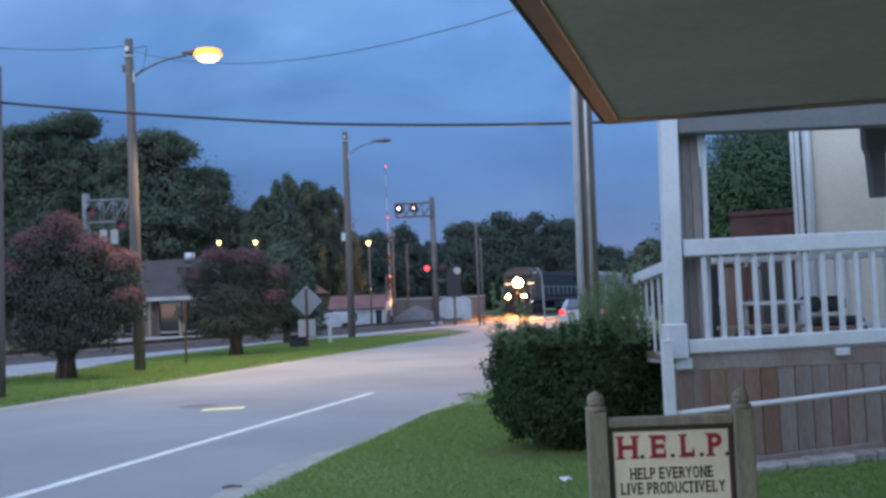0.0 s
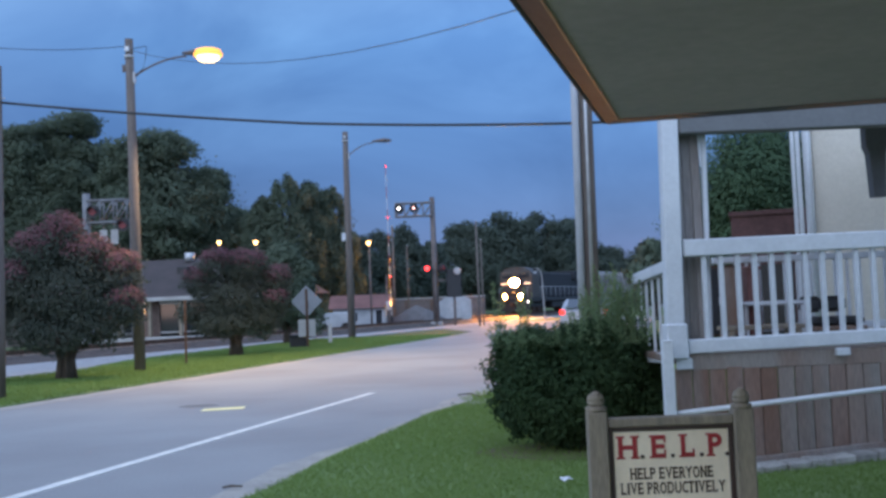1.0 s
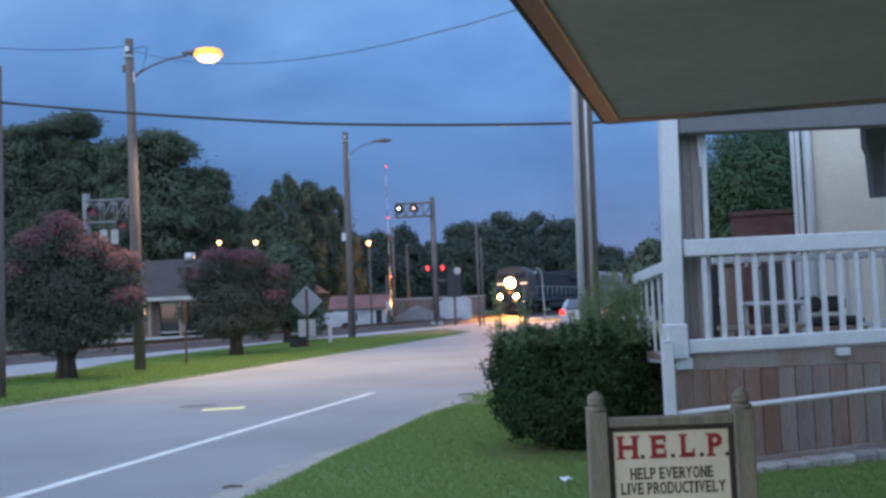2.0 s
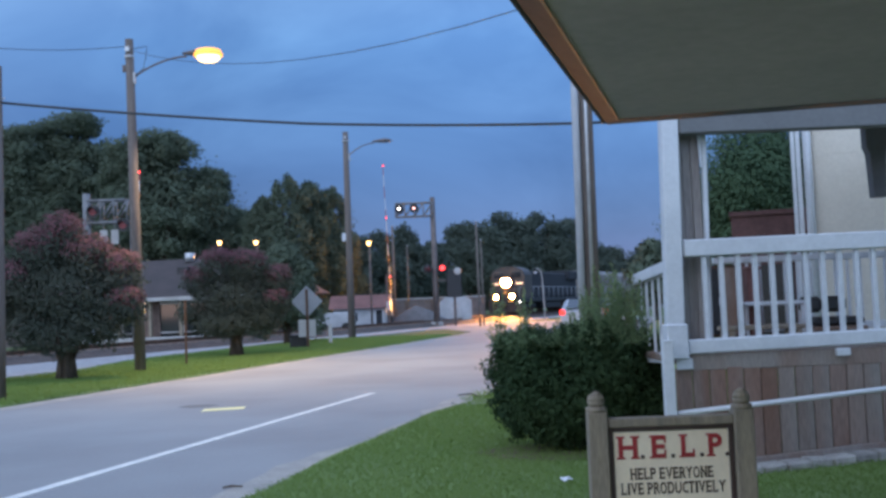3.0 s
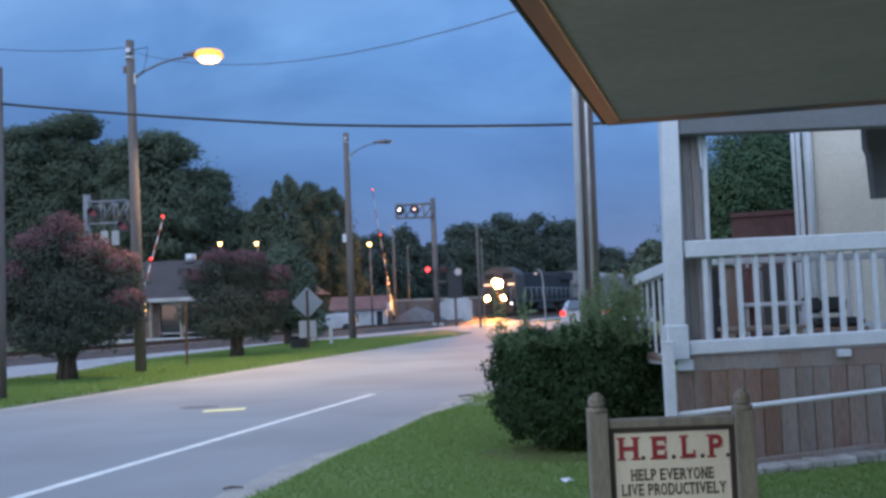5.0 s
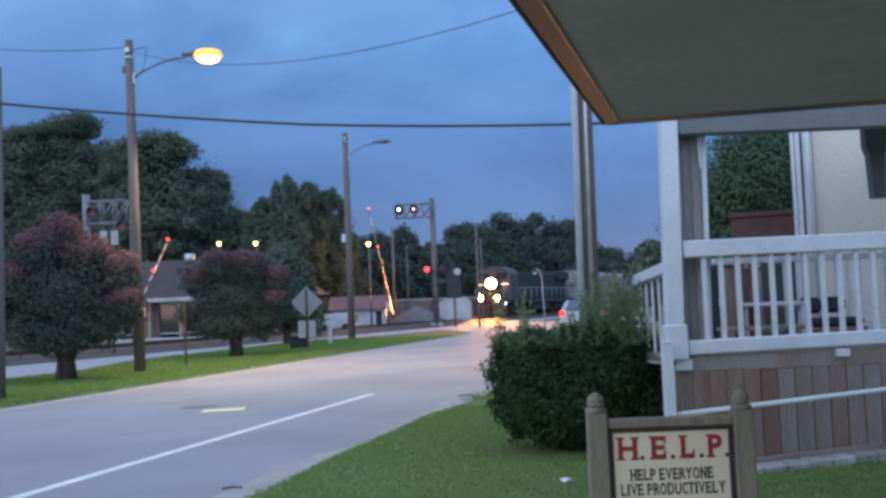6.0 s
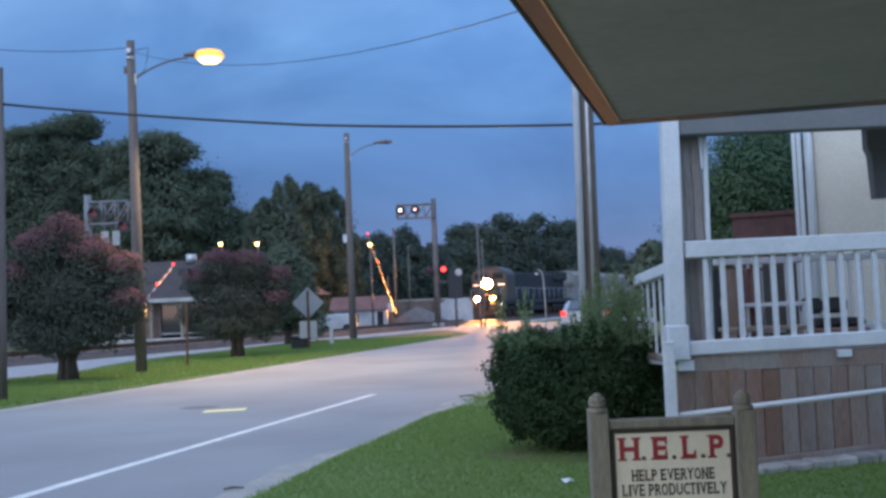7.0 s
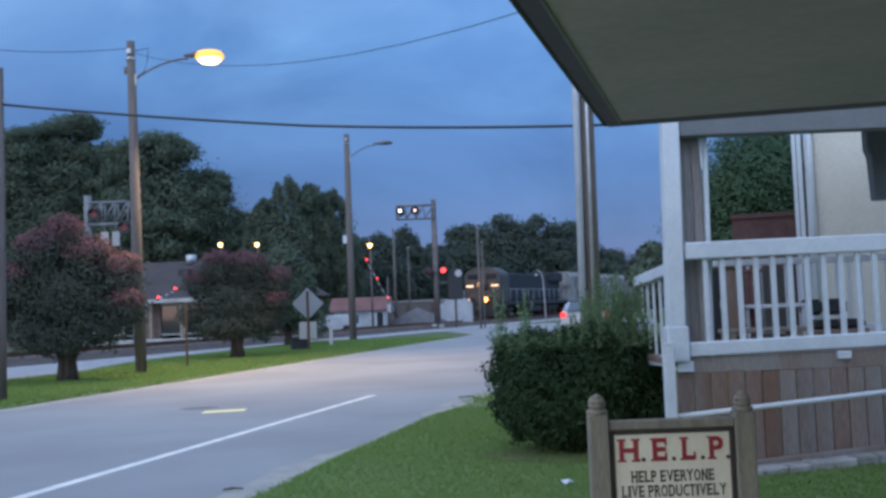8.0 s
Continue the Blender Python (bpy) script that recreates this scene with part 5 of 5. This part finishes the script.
    part("roof", prism(B(), [(-0.03, 2.962), (4.5, 2.962), (4.5, 3.05), (-0.03, 3.05)], -0.06, 4.1), REDBRICK, r)
    part("door", box(B(), 0.45, 1.15, -0.04, -0.003, -0.05, 1.95), BLACK, r)
    # bench and table seen through the balusters
    b = thing("porch_lounge", pose(3.98, 10.3, 0.90), "low dark cushioned lounge seat on the porch", "seat")
    for x in (-0.13, 0.13):
        part("cushion", box(B(), x - 0.125, x + 0.125, -0.22, 0.2, 0.13, 0.22, 0.03), BLACK, b)
        part("back_cushion", box(B(), x - 0.12, x + 0.12, 0.2, 0.3, 0.26, 0.43, 0.04), BLACK, b)
    part("frame", box(B(), -0.27, 0.27, -0.24, 0.32, 0.08, 0.125, 0.01), OLDWOOD, b)
    for x in (-0.24, 0.24):
        part("leg", box(B(), x - 0.025, x + 0.025, -0.2, 0.27, 0.0, 0.08, 0.005), OLDWOOD, b)
    s = thing("porch_bench", pose(3.05, 9.7, 0.90), "long low beige slatted bench on the porch", "bench")
    for i in range(3):
        part("slat", box(B(), -0.38, 0.38, -0.16 + i * 0.12, -0.06 + i * 0.12, 0.14, 0.18, 0.006), POSTWOOD, s)
    for x in (-0.32, 0.32):
        part("leg", box(B(), x - 0.03, x + 0.03, -0.15, 0.18, 0.0, 0.14, 0.005), POSTWOOD, s)
    k = thing("wooden_post", pose(3.33, 10.8, 0.90), "short red-brown wooden post at the back rail", "post")
    part("shaft", box(B(), -0.07, 0.07, -0.07, 0.07, 0.0, 0.74, 0.01), REDROOF, k)
    part("cap", box(B(), -0.085, 0.085, -0.085, 0.085, 0.74, 0.78, 0.01), REDROOF, k)
    g = thing("porch_cabinet", pose(2.93, 10.7, 0.90), "dark brown wooden cabinet standing at the back rail", "cabinet")
    part("body", box(B(), -0.16, 0.17, -0.10, 0.10, 0.04, 0.80, 0.01), RUST, g)
    for x0, x1 in ((-0.15, 0.0), (0.008, 0.16)):
        d = part("door", box(B(), x0, x1, -0.12, -0.102, 0.07, 0.77, 0.004), OLDWOOD if x0 > 0 else BLACK, g)
        part("handle", box(B(), x1 - 0.03 if x0 < 0 else x0 + 0.015, x1 - 0.015 if x0 < 0 else x0 + 0.03, -0.132, -0.121, 0.38, 0.46), GALV, d)
    for x in (-0.13, 0.14):
        part("leg", box(B(), x - 0.02, x + 0.02, -0.08, 0.08, 0.0, 0.04), RUST, g)
    w = thing("patio_table", pose(3.45, 10.5, 0.90), "low white patio table on the porch", "table")
    part("top", box(B(), -0.28, 0.28, -0.25, 0.25, 0.36, 0.40, 0.01), PAINT, w)
    for x in (-0.23, 0.23):
        for y in (-0.2, 0.2):
            part("leg", box(B(), x - 0.02, x + 0.02, y - 0.02, y + 0.02, 0, 0.36, 0.004), PAINT, w)


build_far()


def build_store():
    """A brick store beyond the railway, and a low wall behind the crossing."""
    s = thing("brick_store", pose(-25.2, 58, 0, 0, 0, -12), "low brown brick store beyond the railway", "building")
    part("wall", box(B(), -4.5, 3.2, 0, 6, -0.1, 3.3), BUFFBRICK, s)
    part("parapet", box(B(), -4.6, 3.3, -0.1, 6.1, 3.301, 3.6, 0.02), CONCRETE, s)
    for x in (-3.2, -0.9, 1.4):
        w = part("window", box(B(), x - 0.7, x + 0.7, -0.05, -0.003, 0.6, 2.3), GLASS, s)
        part("sill", box(B(), x - 0.8, x + 0.8, -0.12, -0.003, 0.48, 0.597, 0.01), CONCRETE, w)
        part("mullion", box(B(), x - 0.03, x + 0.03, -0.08, -0.052, 0.6, 2.3), PAINT, w)
    a = part("awning", prism(B(), [(-4.3, 2.6), (3.0, 2.6), (3.0, 2.75), (-4.3, 2.75)], -1.2, -0.003), REDROOF, s)
    l = thing("low_wall", pose(-1.5, 88, 0), "long low red-grey wall behind the crossing", "wall")
    part("wall", box(B(), -7, 5, 0, 0.3, -0.1, 2.0), BUFFBRICK, l)
    part("coping", box(B(), -7.05, 5.05, -0.05, 0.35, 2.001, 2.12, 0.02), CONCRETE, l)
    for x in np.arange(-6.5, 5, 2.3):
        part("pier", box(B(), x - 0.2, x + 0.2, -0.1, -0.003, -0.1, 2.0, 0.02), DARKBRICK, l)
    c = thing("marker_cone", pose(-17.6, 49.5, 0), "white marker pyramid beside the track", "marker")
    part("body", tube(B(), [(0, 0, -0.05), (0, 0, 0.95)], [0.34, 0.10], 4), PAINT, c)
    part("foot", box(B(), -0.4, 0.4, -0.4, 0.4, -0.06, 0.06, 0.02), CONCRETE, c)


build_store()


# ---- waiting car ----
def build_car(x, y, turn, label):
    c = thing("car", pose(x, y, 0, 0, 0, turn), label, "car")
    side = [(-2.2, 0.35), (2.2, 0.35), (2.25, 0.7), (1.3, 0.92), (0.7, 1.38), (-0.9, 1.42), (-1.7, 1.02), (-2.22, 0.98)]
    bm = B()
    prism(bm, [(p, z) for p, z in side], -0.85, 0.85)
    bm.transform(Matrix.Rotation(radians(90), 4, "Z"))
    bmesh.ops.bevel(bm, geom=bm.edges[:], offset=0.07, segments=2, affect="EDGES")
    body = part("body", bm, CARPAINT, c)
    bm = B()
    prism(bm, [(-1.62, 1.06), (-0.92, 1.37), (-0.94, 1.40), (-1.66, 1.08)], -0.68, 0.68)
    bm.transform(Matrix.Rotation(radians(90), 4, "Z") @ Matrix.Translation((-0.03, 0, 0.02)))
    part("rear_window", bm, GLASS, body)
    for s in (-1, 1):
        part("tail_light", box(B(), s * 0.76 - 0.09, s * 0.76 + 0.09, -2.27, -2.2, 0.88, 1.06, 0.02), TAILGLOW, c, "glowing red tail light")
    part("bumper", box(B(), -0.86, 0.86, -2.32, -2.15, 0.35, 0.55, 0.04), RUBBER, c)
    part("number_plate", box(B(), -0.25, 0.25, -2.28, -2.24, 0.62, 0.74, 0.005), PAINT, c)
    for sx in (-0.8, 0.8):
        for sy in (-1.35, 1.4):
            w = part("wheel", tube(B(), [(sx - 0.1, sy, 0.32), (sx + 0.1, sy, 0.32)], 0.32, 18), RUBBER, c)
            part("rim", tube(B(), [(sx - 0.105, sy, 0.32), (sx + 0.105, sy, 0.32)], 0.19, 14), GALV, w)


build_car(5.42, 37.2, -15, "silver car waiting with red tail lights lit")


# ---- locomotive and wagons ----
def bogie(parent, y, n=3):
    bm = box(B(), -1.1, -0.95, y - 1.9, y + 1.9, 0.55, 0.85, 0.03)
    box(bm, 0.95, 1.1, y - 1.9, y + 1.9, 0.55, 0.85, 0.03)
    b = part("bogie", bm, BLACK, parent)
    for k in range(n):
        yy = y + (k - (n - 1) / 2) * 1.6
        part("wheelset", tube(B(), [(-0.8, yy, 0.5), (0.8, yy, 0.5)], 0.48, 18), RUST, b)


def build_train():
    """The locomotive's nose stands at its origin and looks along -y; rail top is 0.38 m over the ground."""
    t = thing("locomotive", pose(0, 0, 0.38), "diesel locomotive with bright amber headlights, towing wagons", "locomotive")
    part("frame", box(B(), -1.5, 1.5, 0.0, 21, 1.0, 1.35, 0.04), BLACK, t)
    pilot = part("pilot", prism(B(), [(-1.45, 0.15), (1.45, 0.15), (1.5, 1.0), (-1.5, 1.0)], 0.0, 0.25), BLACK, t)
    part("coupler", box(B(), -0.15, 0.15, -0.55, 0.0, 0.65, 0.95, 0.05), RUST, pilot)
    nose = [(-0.9, 1.36), (0.9, 1.36), (0.9, 1.95), (0.65, 2.2), (-0.65, 2.2), (-0.9, 1.95)]
    part("nose", prism(B(), nose, 0.35, 1.0), LOCOBODY, t)
    cab = [(-1.52, 1.36), (1.52, 1.36), (1.52, 3.4)] + [(1.52 * math.cos(a), 3.4 + 0.78 * math.sin(a)) for a in np.linspace(0, math.pi, 11)[1:-1]] + [(-1.52, 3.4)]
    cb = part("cab", prism(B(), cab, 1.0, 3.3), LOCOBODY, t)
    for x in (-0.8, 0.8):
        part("windscreen", box(B(), x - 0.45, x + 0.45, 0.96, 0.997, 3.15, 3.65, 0.015), GLASS, cb)
        part("number_board", box(B(), x * 1.35 - 0.3, x * 1.35 + 0.3, 0.94, 0.997, 2.60, 2.71, 0.01), DIMGLOW, cb, "lit number board")
    part("hood", box(B(), -0.95, 0.95, 3.3, 20.4, 1.36, 3.75, 0.12), LOCOBLUE, t)
    part("radiator", box(B(), -1.3, 1.3, 16.5, 20.3, 3.1, 4.0, 0.1), LOCOBLUE, t)
    part("fuel_tank", box(B(), -1.3, 1.3, 8, 13, 0.35, 1.0, 0.1), BLACK, t)
    for s in (-1, 1):
        bm = B()
        for y in np.arange(3.8, 20.6, 1.6):
            tube(bm, [(s * 1.45, y, 1.35), (s * 1.45, y, 2.35)], 0.02, 6)
        tube(bm, [(s * 1.45, 3.5, 2.35), (s * 1.45, 20.6, 2.35)], 0.02, 6)
        part("handrail", bm, GALV, t)
        bm = B()
        tube(bm, [(s * 1.3, 0.15, 1.35), (s * 1.3, 0.15, 2.3), (s * 1.3, 2.5, 2.3)], 0.025, 6)
        part("handrail", bm, GALV, t)
    bogie(t, 3.6)
    bogie(t, 17.2)
    # headlight pair in its housing on the nose, and the ditch lights
    def shroud(x, y0, y1, z, r, parent, name):
        bm = tube(B(), [(x, y0, z), (x, y1, z)], r, 20, False)
        tube(bm, [(x, y1, z), (x, y1 - 0.01, z)], [r, 0.01], 20, False)
        ob = part(name, bm, LOCOBODY, parent)
        md = ob.modifiers.new("thick", "SOLIDIFY")
        md.thickness, md.offset = 0.02, 1.0
        return ob

    swing = []
    hh = shroud(0, 0.34, 0.99, 2.74, 0.44, t, "headlight_housing")
    # the reflector glows by itself, for the glare round the lamp
    part("reflector", tube(B(), [(0, 0.86, 2.74), (0, 0.88, 2.74)], 0.42, 24), GLARE_AMBER, hh, "lamp reflector given its own amber glow for the glare")
    part("headlight", tube(B(), [(0, 0.83, 2.74), (0, 0.855, 2.74)], 0.27, 20), HEADGLOW, hh, "blazing amber headlight")
    for x in (-0.72, 0.72):
        hd = shroud(x, -0.28, 0.15, 1.52, 0.22, t, "ditch_light_housing")
        part("reflector", tube(B(), [(x, 0.11, 1.52), (x, 0.13, 1.52)], 0.205, 16), GLARE_AMBER, hd)
        dl = part("ditch_light", tube(B(), [(0, -0.01, 0), (0, 0.01, 0)], 0.15, 16), DITCHGLOW, t, "bright amber ditch light")
        dl.matrix_basis = pose(x, -0.06, 1.52)
        swing.append(dl)
    lamp_box = part("step_light_box", box(B(), 1.28, 1.5, 0.0, 0.1, 0.92, 1.12, 0.02), BLACK, t)
    part("step_light", tube(B(), [(1.39, -0.03, 1.02), (1.39, -0.003, 1.02)], 0.075, 12), WHITEGLOW, lamp_box, "small pale step light")
    # added discs, no locomotive part: each hides its lamp and carries a dim glow
    sh = part("added_head_cover", tube(B(), [(0, -0.02, 0), (0, 0.0, 0)], 0.47, 18), LOCOBODY, t, "added disc that covers the headlight to dim it")
    part("glow_slit", box(B(), -0.10, 0.10, -0.035, -0.021, -0.16, 0.16, 0.005), COVERGLOW, sh)
    sh.matrix_basis = pose(0, 0.28, 1.9, 86)
    ds = []
    for x in (-0.72, 0.72):
        d = part("added_ditch_cover", tube(B(), [(0, -0.02, 0), (0, 0.0, 0)], 0.25, 16), LOCOBODY, t, "added disc that covers a ditch light to dim it")
        part("glow_spot", tube(B(), [(0, -0.035, 0), (0, -0.021, 0)], 0.19 if x > 0 else 0.06, 14), COVERGLOW, d)
        d.matrix_basis = pose(x, -0.33, 1.15, 86)
        ds.append(d)
    wagons = []
    for k in range(4):
        w = thing("wagon", pose(0, 0, 0.38), "grey covered goods wagon behind the locomotive", "wagon", "wagons")
        part("underframe", box(B(), -1.4, 1.4, 0, 15, 0.9, 1.15, 0.04), BLACK, w)
        part("body", prism(B(), [(-1.5, 1.16), (1.5, 1.16), (1.5, 3.7), (1.1, 4.15), (-1.1, 4.15), (-1.5, 3.7)], 0.2, 14.8), HOPPER, w)
        for y in np.arange(0.6, 14.8, 1.28):
            for s in (-1, 1):
                part("rib", box(B(), s * 1.55 - 0.045, s * 1.55 + 0.045, y, y + 0.1, 1.16, 3.7, 0.01), HOPPER, w)
        bogie(w, 2.0, 2)
        bogie(w, 13.0, 2)
        wagons.append(w)
    return t, wagons, sh, ds, swing


LOCO, WAGONS, HEAD_COVER, DITCH_COVERS, DITCH_LAMPS = build_train()


# ---- what moves ----
def motions():
    # the headlight's place along the track, metres beyond its place at the end
    run = [(0.0, 9.96), (0.5, 9.36), (1.0, 8.91), (1.5, 8.36), (3.0, 6.57), (3.5, 5.90), (4.0, 5.44), (4.5, 4.86), (6.0, 2.85), (6.5, 2.23), (7.0, 1.54), (7.5, 0.72), (8.0, 0.0)]

    def along(q):
        p = RAIL_AT + RAIL_DIR * (q - 0.8)
        return pose(p.x, p.y, 0.38, 0, 0, -22.5)

    walk(LOCO, [(t, along(q)) for t, q in run])
    for k, w in enumerate(WAGONS):
        walk(w, [(t, along(q + 22.0 + 15.8 * k)) for t, q in run])
    # the lights dim for the crossing at the end: added discs cover them
    walk(HEAD_COVER, [(0.0, pose(0, 0.28, 1.9, 86)), (7.82, pose(0, 0.28, 1.9, 86)), (7.95, pose(0, 0.30, 2.74)), (8.0, pose(0, 0.30, 2.74))])
    for d, x in zip(DITCH_COVERS, (-0.72, 0.72)):
        walk(d, [(0.0, pose(x, -0.33, 1.15, 86)), (7.82, pose(x, -0.33, 1.15, 86)), (7.95, pose(x, -0.33, 1.52)), (8.0, pose(x, -0.33, 1.52))])
    # the two ditch lamps flash by turns, imitated by swinging them to and fro
    for d, x, phase in zip(DITCH_LAMPS, (-0.72, 0.72), (0.535, 0.0)):
        walk(d, [(k / 10, pose(x, -0.06, 1.52, 0, 0, -22 + 38 * math.cos(2 * math.pi * (k / 10 - phase) / 1.07))) for k in range(81)])
    # gates come down
    walk(ARM_NEAR, [(t, pose(0, 0, 1.84, a, 0, 0)) for t, a in ((0, 89), (2.3, 88.5), (2.8, 85), (3.5, 77), (4.5, 55), (6.5, 27), (7.0, 20.5), (8.0, 9))])
    walk(ARM_FAR, [(t, pose(0, 0, 1.54, a, 0, 0)) for t, a in ((0, 88), (2.0, 88), (2.8, 83), (3.5, 74), (4.5, 57), (6.5, 33), (7.0, 27), (8.0, 17))])
    # the two red lamps flash one after the other: added cans turn them to the road and away
    for drum, x, phase in ((DRUMS[0], -0.5, 0.72), (DRUMS[1], 0.5, 0.08)):
        rows, on = [], []
        k = -1
        while phase + 1.28 * k < 8.0:
            on.append((phase + 1.28 * k, phase + 1.28 * k + 0.64))
            k += 1
        show, hide = pose(x, -0.32, 3.87), pose(x, -0.32, 3.87, 0, 0, 88)
        rows = [(0.0, show if any(a <= 0 < b for a, b in on) else hide)]
        for a, b in on:
            for tt, before, after in ((a, hide, show), (b, show, hide)):
                if 0.05 < tt < 7.9:
                    rows += [(tt - 0.033, before), (tt + 0.033, after)]
        rows.append((8.0, rows[-1][1]))
        walk(drum, rows)


motions()
